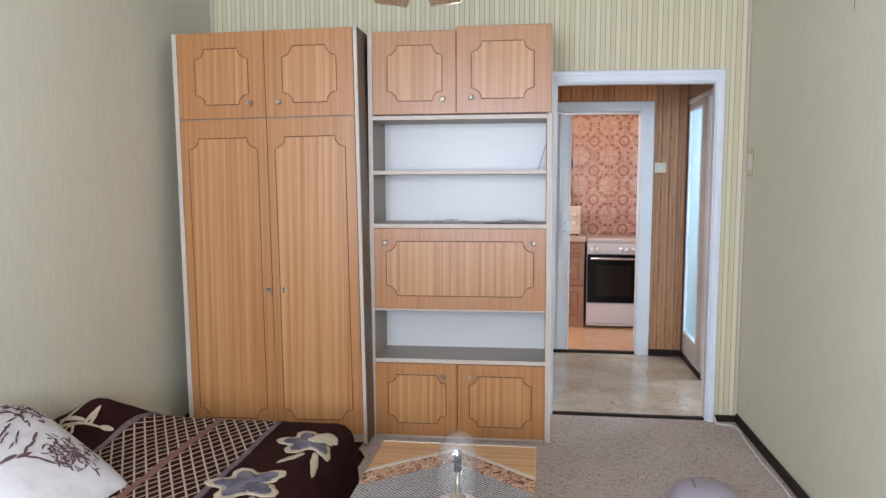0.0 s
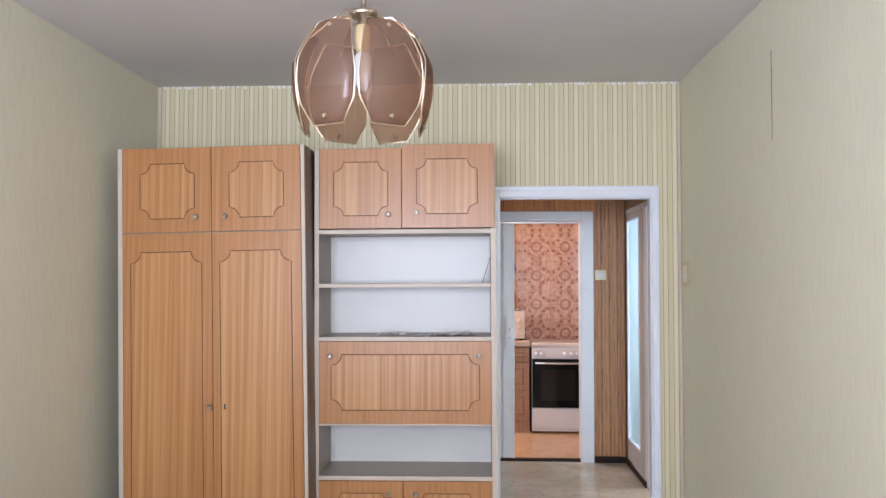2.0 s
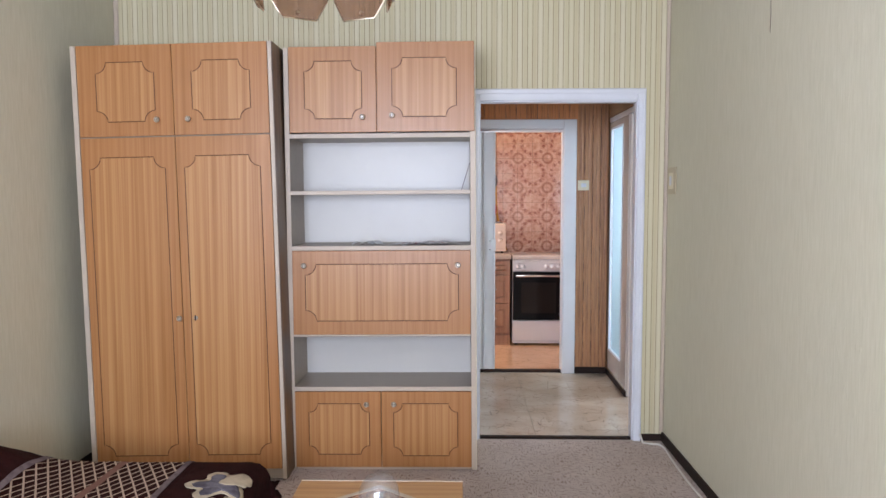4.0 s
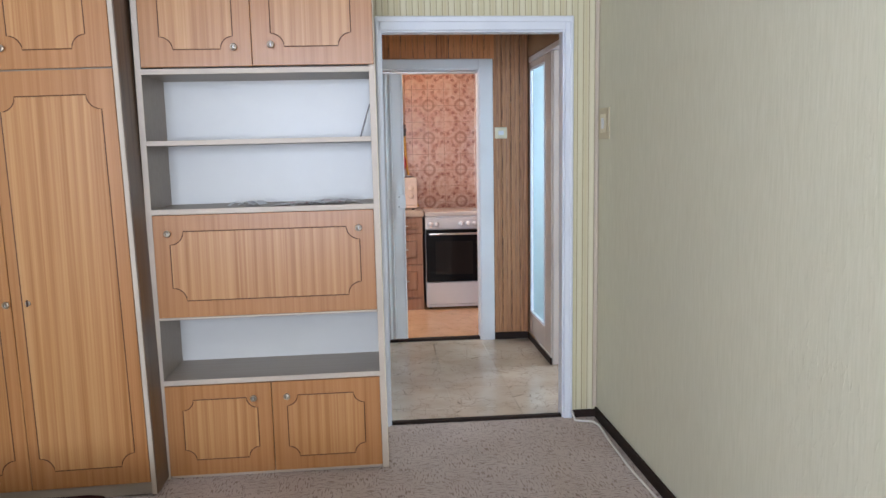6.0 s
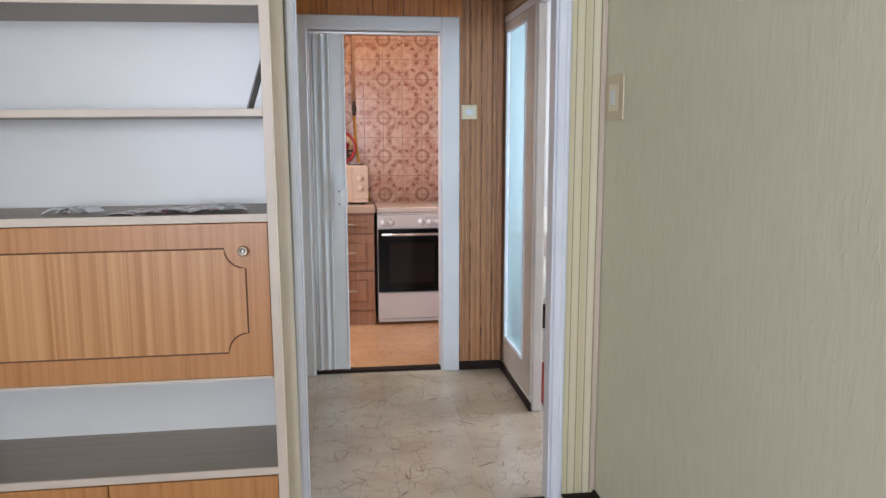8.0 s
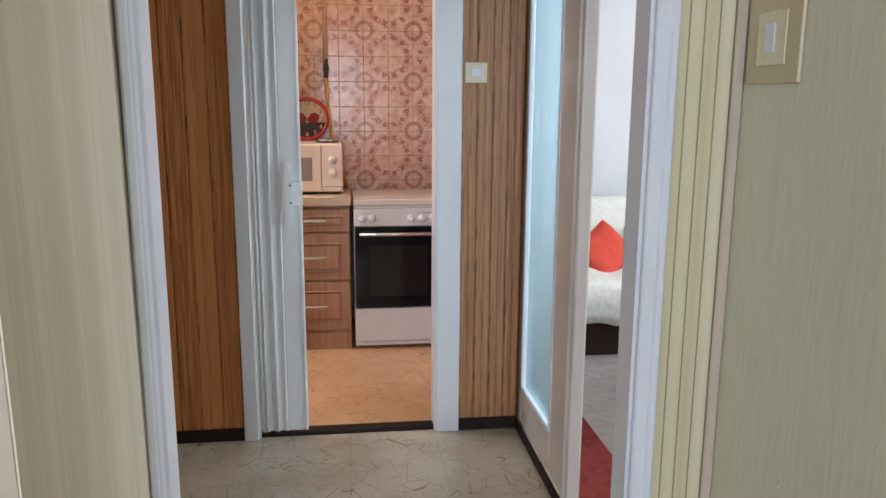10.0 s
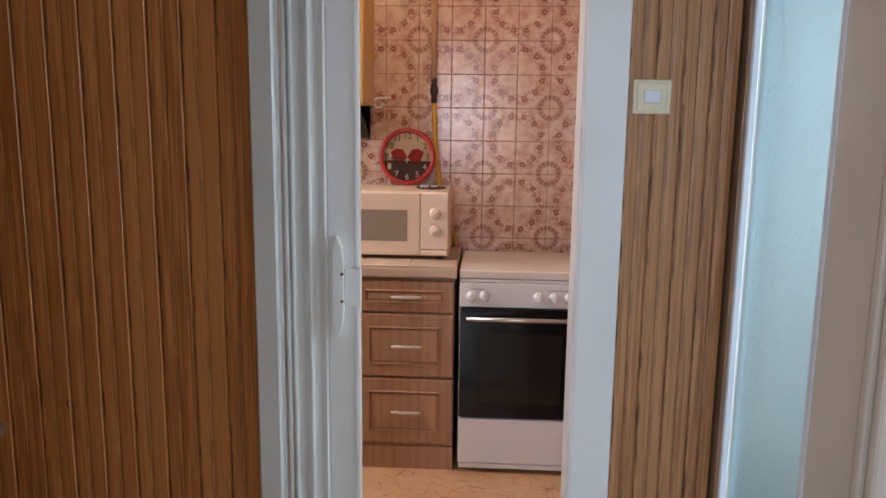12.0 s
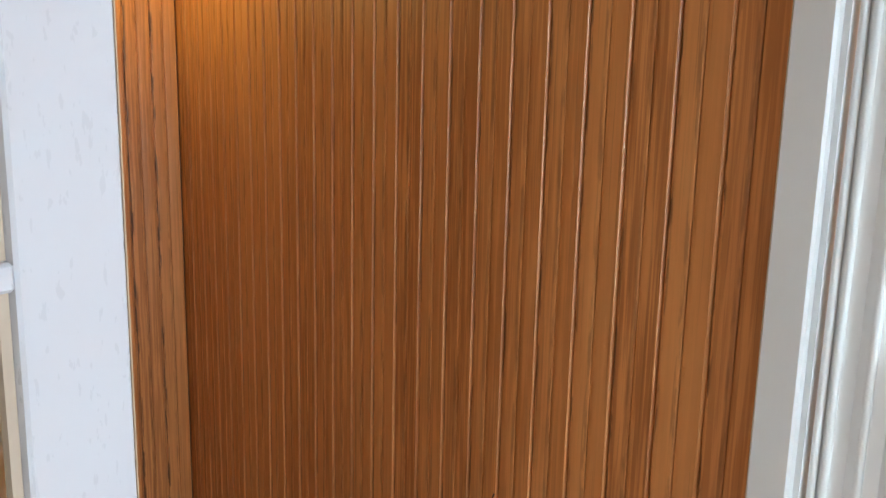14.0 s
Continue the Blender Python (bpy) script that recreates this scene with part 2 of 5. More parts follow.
KWOOD = wood("kitchen_oak", (0.50, 0.285, 0.170), (0.455, 0.245, 0.140), (0.38, 0.19, 0.102), 0.38, (45, 45, 2.2))
KWOODY = wood("kitchen_upper_oak", (0.56, 0.36, 0.13), (0.50, 0.29, 0.09), (0.40, 0.21, 0.055), 0.35, (45, 45, 2.2))
COUNTER = painted("worktop_beige", (0.66, 0.50, 0.37), 0.3, 0.08)
RED = painted("red_plastic", (0.37, 0.020, 0.020), 0.3, 0.02, 0.02)
DARK = painted("dark_print", (0.07, 0.035, 0.028), 0.5, 0.05)
FACE = painted("clock_cream", (0.70, 0.52, 0.33), 0.4, 0.03)
YELLOW = material("hose_yellow", (0.62, 0.32, 0.03), 0.45)
PIPE = painted("pipe_tan", (0.58, 0.36, 0.22), 0.4, 0.05)
ORANGE = material("orange_glass", (0.75, 0.14, 0.01), 0.15, 0.0, Transmission_Weight=0.25)
SMOKED = smoked()
FROSTED = glass("frosted_glass", (0.56, 0.87, 0.97), 0.42, 60, 0.25)
PATTERNED = glass("hammered_glass", (0.80, 0.77, 0.58), 0.32, 95, 0.8)
CLEAR = smoked("clear_glass", (0.6, 0.6, 0.6), (0.95, 0.95, 0.95), 0.04, 0.13, 0.12)
PAPER = painted("paper_white", (0.74, 0.74, 0.74), 0.6, 0.05)
PAPERD = material("paper_print", (0.4, 0.3, 0.3), 0.3)
_n = Net(PAPERD)
_n.colour(_n.ramp(_n.noise(_n.coords(), 24, 2, 0.5, 0.6), (0.36, (0.06, 0.045, 0.05)), (0.44, (0.22, 0.16, 0.17)), (0.50, (0.70, 0.69, 0.70)), (0.57, (0.66, 0.64, 0.64)), (0.62, (0.34, 0.07, 0.06))))
BULB = painted("bulb_opal", (0.42, 0.43, 0.45), 0.25, 0.0, 0.0)
SOCKET = painted("socket_tan", (0.45, 0.34, 0.18), 0.4, 0.03)
LILAC = painted("lilac_grey_vinyl", (0.34, 0.29, 0.33), 0.45, 0.03, 0.1)
CABLE = material("cable_white", (0.72, 0.68, 0.62), 0.45)
TABLEWOOD = wood("table_wood", (0.50, 0.30, 0.13), (0.43, 0.225, 0.09), (0.34, 0.16, 0.06), 0.32, (2, 45, 45))
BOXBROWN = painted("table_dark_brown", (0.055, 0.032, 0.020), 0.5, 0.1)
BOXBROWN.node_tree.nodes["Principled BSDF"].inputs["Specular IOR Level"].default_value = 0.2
BOXTOP = painted("table_top_tan", (0.42, 0.29, 0.19), 0.5, 0.05)
PLAINWALL = painted("room_plaster", (0.72, 0.71, 0.71), 0.85, 0.03, 0.1)
LINING = painted("plain_wall_paint", (0.55, 0.52, 0.44), 0.8, 0.04, 0.1)
TAN = painted("tan_panel", (0.33, 0.21, 0.12), 0.5, 0.06)


def wallpaper_green():
    m = material("wallpaper_sage", (0.46, 0.45, 0.35), 0.75)
    n = Net(m)
    streak = n.noise(n.coords((1, 1, 0.07)), 130, 4, 0.65)
    worm = n.noise(n.coords((1, 1, 0.22)), 60, 4, 0.6, 1.6)
    big = n.noise(n.coords((1, 1, 0.6)), 1.3, 3)
    c = n.ramp(streak, (0.30, (0.60, 0.565, 0.42)), (0.55, (0.655, 0.62, 0.475)), (0.75, (0.695, 0.66, 0.525)))
    n.colour(n.mix(n.math("MULTIPLY", n.step(big, 0.4, 0.7), 0.25), c, (0.595, 0.57, 0.445)))
    n.bump(n.math("ADD", n.math("MULTIPLY", streak, 0.5), n.math("MULTIPLY", n.step(worm, 0.57, 0.66), 0.9)), 0.32, 0.0022)
    return m


def wallpaper_stripe():
    """Yellow paper with upright ribs, dark hairlines and paler bands."""
    m = material("wallpaper_yellow_stripe", (0.55, 0.50, 0.30), 0.65)
    n = Net(m)
    x = n.split(n.coords())[0]
    ph = n.math("FRACT", n.math("MULTIPLY", x, 1 / 0.116))
    rib = n.math("FRACT", n.math("MULTIPLY", x, 1 / 0.029))
    line = n.math("LESS_THAN", n.math("ABSOLUTE", n.math("SUBTRACT", rib, 0.5)), 0.055)
    band = n.ramp(ph, (0.0, (0.58, 0.515, 0.32)), (0.25, (0.635, 0.58, 0.395)), (0.5, (0.565, 0.49, 0.30)), (0.75, (0.665, 0.61, 0.44)), (1.0, (0.58, 0.515, 0.32)))
    wear = n.noise(n.coords((1, 1, 0.15)), 50, 3)
    c = n.mix(n.math("MULTIPLY", line, 0.85), band, (0.22, 0.15, 0.075))
    n.colour(n.mix(n.math("MULTIPLY", n.step(wear, 0.5, 0.75), 0.3), c, (0.50, 0.45, 0.27)))
    n.bump(n.math("SUBTRACT", n.math("PINGPONG", rib, 0.5), n.math("MULTIPLY", line, 0.3)), 0.35, 0.003)
    return m


def carpet():
    """Beige short-pile carpet with short dark dashes in basket blocks."""
    m = material("carpet_beige_dashes", (0.42, 0.35, 0.28), 0.95)
    n = Net(m)
    ch = n.n.new("ShaderNodeTexChecker")
    n.l.new(n.coords(), ch.inputs["Vector"])
    ch.inputs["Scale"].default_value = 7.0
    a = n.noise(n.coords((24, 185, 1)), 1.0, 2, 0.5)
    b = n.noise(n.coords((165, 27, 1)), 1.0, 2, 0.5)
    d = n.mix(ch.outputs["Fac"], n.mix(0.0, a, a), n.mix(0.0, b, b))
    pile = n.noise(n.coords(), 420, 3)
    tone = n.noise(n.coords(), 3, 3)
    base = n.ramp(tone, (0.3, (0.56, 0.46, 0.405)), (0.7, (0.65, 0.55, 0.49)))
    c = n.mix(n.math("MULTIPLY", n.step(d, 0.55, 0.60), 0.68), base, (0.17, 0.10, 0.070))
    n.colour(n.mix(n.math("MULTIPLY", pile, 0.25), c, (0.30, 0.24, 0.19)))
    n.bump(n.math("SUBTRACT", pile, n.step(d, 0.57, 0.66)), 0.7, 0.004)
    return m


def vinyl(name, light, dark, line):
    """Worn marbled floor covering crossed by straight scratches."""
    m = material(name, light, 0.28)
    n = Net(m)
    blotch = n.noise(n.coords(), 2.2, 4)
    fine = n.noise(n.coords(), 26, 4)
    f = n.math("ADD", n.math("MULTIPLY", blotch, 0.95), n.math("MULTIPLY", fine, 0.05))
    e1 = n.voronoi(n.coords((1, 1.9, 1), (0, 0, 0.5)), 6.5, "DISTANCE_TO_EDGE")
    e2 = n.voronoi(n.coords((1.8, 1, 1), (0, 0, -0.3)), 8.0, "DISTANCE_TO_EDGE")
    keep = n.step(n.noise(n.coords(), 7.0, 1), 0.44, 0.50)
    l1 = n.math("SUBTRACT", 1.0, n.step(e1, 0.002, 0.012))
    l2 = n.math("SUBTRACT", 1.0, n.step(e2, 0.002, 0.012))
    ln = n.math("MULTIPLY", n.math("MAXIMUM", l1, l2), keep)
    c = n.ramp(f, (0.32, dark), (0.62, light))
    n.colour(n.mix(n.math("MULTIPLY", ln, 0.75), c, line))
    n.rough(n.math("MULTIPLY_ADD", blotch, 0.16, 0.12))
    n.bump(n.math("SUBTRACT", 1.0, ln), 0.15, 0.001)
    return m


def tile_glaze():
    """Pinkish glazed tiles: rings and rosettes that repeat over two tiles."""
    m = material("tile_glaze_rosette", (0.55, 0.38, 0.30), 0.16)
    n = Net(m)
    x, y, z = n.split(n.coords())
    h = n.math("SUBTRACT", x, n.math("SUBTRACT", y, 7.62))

    def cell(v, off):
        return n.math("SUBTRACT", n.math("MULTIPLY", n.math("FRACT", n.math("ADD", n.math("MULTIPLY", v, 1 / 0.2956), off)), 0.2956), 0.148)

    def ring(ax, az):
        return n.math("SQRT", n.math("ADD", n.math("POWER", n.math("ABSOLUTE", ax), 2.0), n.math("POWER", n.math("ABSOLUTE", az), 2.0)))

    u0, w0 = cell(h, 0.2334), cell(z, 0.382)
    u1, w1 = cell(h, 0.7334), cell(z, 0.882)
    r0, r1 = ring(u0, w0), ring(u1, w1)
    a1 = n.math("ARCTAN2", w1, u1)
    a0 = n.math("ARCTAN2", w0, u0)
    band0 = n.math("SUBTRACT", 1.0, n.step(n.math("ABSOLUTE", n.math("SUBTRACT", r0, 0.047)), 0.006, 0.016))
    scal = n.math("MULTIPLY_ADD", n.math("SINE", n.math("MULTIPLY", a0, 16.0)), 0.25, 0.75)
    dots = n.step(n.math("COSINE", n.math("MULTIPLY_ADD", a1, 12.0, math.pi)), 0.10, 0.70)
    band1 = n.math("SUBTRACT", 1.0, n.step(n.math("ABSOLUTE", n.math("SUBTRACT", r1, 0.110)), 0.006, 0.016))
    ros = n.math("MULTIPLY", band1, dots)
    hole = n.math("MULTIPLY", n.math("SUBTRACT", 1.0, n.step(n.math("ABSOLUTE", n.math("SUBTRACT", r1, 0.110)), 0.001, 0.005)), n.step(n.math("COSINE", n.math("MULTIPLY_ADD", a1, 12.0, math.pi)), 0.85, 0.98))
    mott = n.noise(n.coords(), 22, 4, 0.65)
    base = n.ramp(mott, (0.32, (0.47, 0.26, 0.19)), (0.52, (0.62, 0.41, 0.32)), (0.72, (0.70, 0.52, 0.43)))
    near = n.math("SUBTRACT", 1.0, n.step(n.math("ABSOLUTE", n.math("SUBTRACT", r1, 0.112)), 0.010, 0.034))
    smudge = n.math("MULTIPLY", near, n.step(n.noise(n.coords(), 70, 3, 0.6), 0.44, 0.60))
    base = n.mix(n.math("MULTIPLY", smudge, 0.80), base, (0.34, 0.13, 0.09))
    c = n.mix(n.math("MULTIPLY", n.math("MULTIPLY", band0, scal), 0.85), base, (0.25, 0.09, 0.058))
    c = n.mix(n.math("MULTIPLY", ros, 0.94), c, (0.22, 0.07, 0.048))
    c = n.mix(n.math("MULTIPLY", hole, 0.8), c, (0.66, 0.47, 0.40))
    n.colour(c)
    n.bump(n.noise(n.coords(), 34, 3, 0.5, 0.8), 0.35, 0.003)
    return m


def panel_wood(name, low, mid, high, grain):
    """Brown striped panelling: each slat its own tone, dark flecks beside its first edge."""
    m = material(name, mid, 0.4)
    n = Net(m)
    v = n.n.new("ShaderNodeVectorMath")
    v.operation = "ADD"
    n.l.new(n.coords((62, 62, 1.5)), v.inputs[0])
    n.l.new(n.math("MULTIPLY", n.random(), 9.0), v.inputs[1])
    g = n.noise(v.outputs[0], 2.2, 4, 0.6, 0.3)
    tone = n.ramp(n.random(), (0.0, low), (0.5, mid), (1.0, high))
    c = n.mix(n.step(g, 0.42, 0.62), tone, tuple(1.06 * k for k in high))
    across = n.split(n.n.new("ShaderNodeTexCoord").outputs["Object"])[0]
    side = n.math("SUBTRACT", 1.0, n.step(across, 0.004, 0.011))
    second = n.math("SUBTRACT", 1.0, n.step(n.math("ABSOLUTE", n.math("SUBTRACT", across, 0.036)), 0.002, 0.006))
    fl = n.noise(n.coords((90, 90, 9)), 1.3, 3, 0.6)
    c = n.mix(n.math("MULTIPLY", n.math("MULTIPLY", side, n.step(fl, 0.48, 0.58)), 0.85), c, (0.085, 0.030, 0.011))
    c = n.mix(n.math("MULTIPLY", n.math("MULTIPLY", second, n.step(fl, 0.42, 0.60)), 0.45), c, (0.12, 0.042, 0.014))
    lo = n.noise(n.coords((170, 170, 2.2)), 1.0, 3, 0.6)
    c = n.mix(n.math("MULTIPLY", n.step(lo, 0.56, 0.72), grain), c, (0.15, 0.052, 0.016))
    n.colour(c)
    n.rough(n.math("MULTIPLY_ADD", g, 0.18, 0.36))
    n.bump(g, 0.1, 0.001)
    return m


def blanket():
    """Brown blanket: a lattice field between two dark borders."""
    m = material("blanket_lattice", (0.05, 0.02, 0.018), 0.95)
    n = Net(m)
    x, y, z = n.split(n.coords((1, 1, 1), (0, 0, 0)))
    wob = n.math("MULTIPLY", n.noise(n.coords(), 38, 2), 0.035)

    def lines(v, period, width):
        f = n.math("FRACT", n.math("ADD", n.math("MULTIPLY", v, 1 / period), wob))
        return n.math("LESS_THAN", f, width)

    lat = n.math("MAXIMUM", lines(n.math("MULTIPLY_ADD", y, 0.55, x), 0.044, 0.17), lines(n.math("MULTIPLY_ADD", y, -0.55, x), 0.044, 0.17))
    pile = n.noise(n.coords(), 300, 3)
    c = n.mix(lat, (0.026, 0.0065, 0.0048), (0.52, 0.385, 0.285))
    stripe = n.math("LESS_THAN", n.math("ABSOLUTE", n.math("ADD", x, 1.20)), 0.016)
    c = n.mix(stripe, c, (0.23, 0.115, 0.085))
    n.colour(n.mix(n.math("MULTIPLY", pile, 0.3), c, (0.018, 0.005, 0.004)))
    n.b.inputs["Specular IOR Level"].default_value = 0.08
    n.bump(pile, 0.6, 0.004)
    return m


def woven(name, colour, dark, scale=260, bump=0.6):
    m = material(name, colour, 0.95)
    n = Net(m)
    f = n.noise(n.coords(), scale, 3)
    b = n.noise(n.coords(), scale * 0.08, 3)
    n.colour(n.mix(n.math("MULTIPLY", f, 0.5), n.mix(n.step(b, 0.4, 0.7), colour, dark), dark))
    n.b.inputs["Specular IOR Level"].default_value = 0.1
    n.bump(n.math("ADD", f, n.math("MULTIPLY", b, 2.0)), bump, 0.004)
    return m


def throw():
    """Creamy quilted throw with small puckers."""
    m = material("throw_cream", (0.72, 0.70, 0.60), 0.95)
    n = Net(m)
    p = n.voronoi(n.coords(), 34, "SMOOTH_F1")
    f = n.noise(n.coords(), 9, 3)
    n.colour(n.ramp(n.math("ADD", n.math("MULTIPLY", p, 0.6), n.math("MULTIPLY", f, 0.5)), (0.25, (0.67, 0.645, 0.53)), (0.6, (0.76, 0.745, 0.665))))
    n.bump(n.math("ADD", p, f), 0.45, 0.007)
    return m


def tablecloth():
    """Patterned woven runner: dark net with a reddish-brown figured border."""
    m = material("runner_pattern", (0.16, 0.13, 0.12), 0.9)
    n = Net(m)
    x, y, z = n.split(n.coords((1, 1, 1), (0, 0, radians(45))))

    def net(v, p):
        return n.math("LESS_THAN", n.math("FRACT", n.math("MULTIPLY", v, 1 / p)), 0.3)

    lat = n.math("MAXIMUM", net(x, 0.012), net(y, 0.012))
    n.colour(n.mix(lat, (0.06, 0.05, 0.055), (0.44, 0.40, 0.36)))
    n.bump(n.noise(n.coords(), 400, 2), 0.4, 0.002)
    return m


def runner_border():
    m = material("runner_border", (0.45, 0.27, 0.16), 0.9)
    n = Net(m)
    w = n.noise(n.coords(), 42, 2, 0.4, 1.2)
    n.colour(n.ramp(w, (0.40, (0.12, 0.05, 0.03)), (0.47, (0.40, 0.18, 0.09)), (0.56, (0.56, 0.38, 0.24)), (0.62, (0.22, 0.10, 0.06))))
    n.bump(n.noise(n.coords(), 400, 2), 0.4, 0.002)
    return m


def lace():
    m = material("lace_white", (0.80, 0.80, 0.80), 0.9)
    n = Net(m)
    w = n.noise(n.coords(), 26, 3, 0.5, 1.0)
    g = n.voronoi(n.coords(), 120, "F1")
    n.colour(n.mix(n.math("MULTIPLY", n.step(w, 0.54, 0.62), 0.35), (0.82, 0.82, 0.83), (0.60, 0.53, 0.48)))
    n.bump(g, 0.5, 0.003)
    return m


SAGE, STRIPE, CARPET, GLAZE = wallpaper_green(), wallpaper_stripe(), carpet(), tile_glaze()
SLAT = panel_wood("panel_slat_brown", (0.40, 0.136, 0.037), (0.50, 0.182, 0.052), (0.61, 0.242, 0.076), 0.40)
SLAT_TAN = panel_wood("panel_slat_tan", (0.32, 0.137, 0.052), (0.39, 0.174, 0.069), (0.47, 0.226, 0.098), 0.75)
VINYL_HALL = vinyl("vinyl_hall", (0.58, 0.495, 0.39), (0.43, 0.345, 0.255), (0.13, 0.085, 0.06))
VINYL_KITCHEN = vinyl("vinyl_kitchen", (0.79, 0.47, 0.255), (0.66, 0.365, 0.18), (0.27, 0.13, 0.06))
BLANKET, THROW, RUNNER, BORDER, LACE = blanket(), throw(), tablecloth(), runner_border(), lace()
BLANKETDARK = woven("blanket_border_brown", (0.030, 0.0075, 0.0065), (0.018, 0.0045, 0.004))
PETAL = woven("blanket_petal_cream", (0.56, 0.46, 0.32), (0.42, 0.34, 0.24))
PETALBLUE = woven("blanket_petal_blue", (0.20, 0.18, 0.205), (0.09, 0.078, 0.095))
GREYLINE = woven("blanket_grey_line", (0.20, 0.15, 0.15), (0.12, 0.085, 0.085))
PILLOW = woven("pillow_white", (0.58, 0.54, 0.52), (0.50, 0.46, 0.44), 200, 0.2)
PILLOWPRINT = woven("pillow_print_brown", (0.15, 0.085, 0.085), (0.10, 0.055, 0.06), 200, 0.2)
GREIGE = woven("cushion_greige", (0.60, 0.56, 0.52), (0.52, 0.47, 0.43), 150, 0.3)
CORAL = woven("cushion_coral", (0.72, 0.10, 0.065), (0.55, 0.06, 0.04), 90, 0.8)
RUG = woven("rug_red", (0.30, 0.055, 0.045), (0.20, 0.035, 0.03))
CARPET2 = woven("carpet_grey_beige", (0.52, 0.47, 0.42), (0.42, 0.37, 0.33), 220, 0.4)
GROUT = painted("grout_brown", (0.23, 0.12, 0.075), 0.8, 0.05)
GLUE = painted("panel_backing", (0.10, 0.045, 0.018), 0.6, 0.05)

# ---------------------------------------------------------------- the setting
XL, XR, YB, YF, H = -1.89, 1.283, -1.75, 4.28, 2.66      # living room
YH, YK, XH = 4.350, 5.98, 1.275                            # hall
DX0, DX1, DZ = 0.197, 1.115, 1.978                        # living room door
KX0, KX1, KZ, YK2 = 0.162, 0.925, 1.972, 6.08             # kitchen door
KW, KR = 7.62, 1.093                                      # tiled walls

# floors
setting("floor", B(XL - 0.2, XR + 0.07, YB - 0.15, 4.305, -0.12, 0.0), CARPET, "beige carpet with short dark dashes in blocks", "floor")
setting("floor_hall", B(-1.97, 1.33, 4.305, 6.03, -0.12, -0.006), GLUE, "dark bed under the worn vinyl tiles", "floor")
setting("floor_kitchen", B(-1.3, 1.25, 6.03, 7.75, -0.12, 0.0), VINYL_KITCHEN, "orange-beige vinyl with dark straight crackle lines", "floor")
setting("floor_room", B(1.33, 4.5, 3.4, 7.95, -0.12, 0.0), CARPET2, "pale grey-beige carpet with faint stains", "floor")
setting("ground", B(-60, 60, -60, 60, -3.6, -3.5), painted("ground_grass", (0.09, 0.12, 0.05), 0.9, 0.1), "green ground far below the windows", "ground")

# ceilings
setting("ceiling", B(XL - 0.2, XR + 0.06, YB - 0.15, YH - 0.06, H, H + 0.15), CEIL, "greyish whitewashed ceiling with soft stains", "ceiling")
setting("ceiling_hall", B(-1.97, 1.33, YH - 0.06, 6.03, H, H + 0.15), CEIL, "greyish whitewashed ceiling", "ceiling")
setting("ceiling_kitchen", B(-1.3, 1.33, 6.03, 7.80, H, H + 0.15), CEIL, "greyish whitewashed ceiling", "ceiling")
setting("ceiling_room", B(1.364, 4.5, 3.4, 7.95, H, H + 0.15), CEIL, "whitewashed ceiling", "ceiling")

# living room walls
setting("wall_west", B(XL - 0.15, XL, YB - 0.15, YF, 0, H), SAGE, "sage-beige embossed wallpaper with fine upright streaks", "wall")
setting("wall_east", B(XR, XR + 0.08, YB - 0.15, YF, 0, H), SAGE, "sage-beige embossed wallpaper, crinkled, with a torn seam", "wall")
bm = B(XL - 0.15, DX0, YF, YH - 0.004, 0, H)
box(bm, DX1, XR + 0.08, YF, YH - 0.004, 0, H)
box(bm, DX0, DX1, YF, YH - 0.004, DZ, H)
setting("wall_north", bm, STRIPE, "yellow wallpaper with fine upright dark stripes", "wall")
bm = B(XL - 0.15, -1.5, YB - 0.15, YB, 0, H)
box(bm, 0.46, XR + 0.08, YB - 0.15, YB, 0, H)
box(bm, -1.5, 0.46, YB - 0.15, YB, 0, 0.9)
box(bm, -1.5, 0.46, YB - 0.15, YB, 2.4, H)
setting("wall_south", bm, SAGE, "sage-beige wallpaper round a wide window", "wall")


def window(name, x0, x1, y0, y1, z0, z1, along):
    """A white casement: outer frame, middle post, sill and panes."""
    w = thing(name, (x0 + x1) / 2, (y0 + y1) / 2, z0, "white-painted wooden window with clear panes", "window")
    w["kind"] = "structure"
    f = 0.06
    if along == "x":
        fr = B(x0, x1, y0, y1, z0, z0 + f)
        box(fr, x0, x1, y0, y1, z1 - f, z1)
        for a in (x0, (x0 + x1 - f) / 2, x1 - f):
            box(fr, a, a + f, y0 + 0.004, y1 - 0.004, z0 + f, z1 - f)
        panes = [(a + f, b, (y0 + y1) / 2 - 0.003, (y0 + y1) / 2 + 0.003) for a, b in ((x0, (x0 + x1 - f) / 2), ((x0 + x1 - f) / 2, x1 - f))]
        sill = (x0 - 0.04, x1 + 0.04, y1 - 0.02, y1 + 0.14)
    else:
        fr = B(x0, x1, y0, y1, z0, z0 + f)
        box(fr, x0, x1, y0, y1, z1 - f, z1)
        for a in (y0, (y0 + y1 - f) / 2, y1 - f):
            box(fr, x0 + 0.004, x1 - 0.004, a, a + f, z0 + f, z1 - f)
        panes = [((x0 + x1) / 2 - 0.003, (x0 + x1) / 2 + 0.003, a + f, b) for a, b in ((y0, (y0 + y1 - f) / 2), ((y0 + y1 - f) / 2, y1 - f))]
        sill = None
    part("window_frame", fr, WHITE, w)
    if sill:
        part("window_sill", B(*sill, z0 - 0.03, z0 + 0.01, bevel=0.005), WHITE, w)
    for p in panes:
        g = part("pane", B(*p, z0 + f, z1 - f), CLEAR, w)
        g.visible_shadow = False
    return w


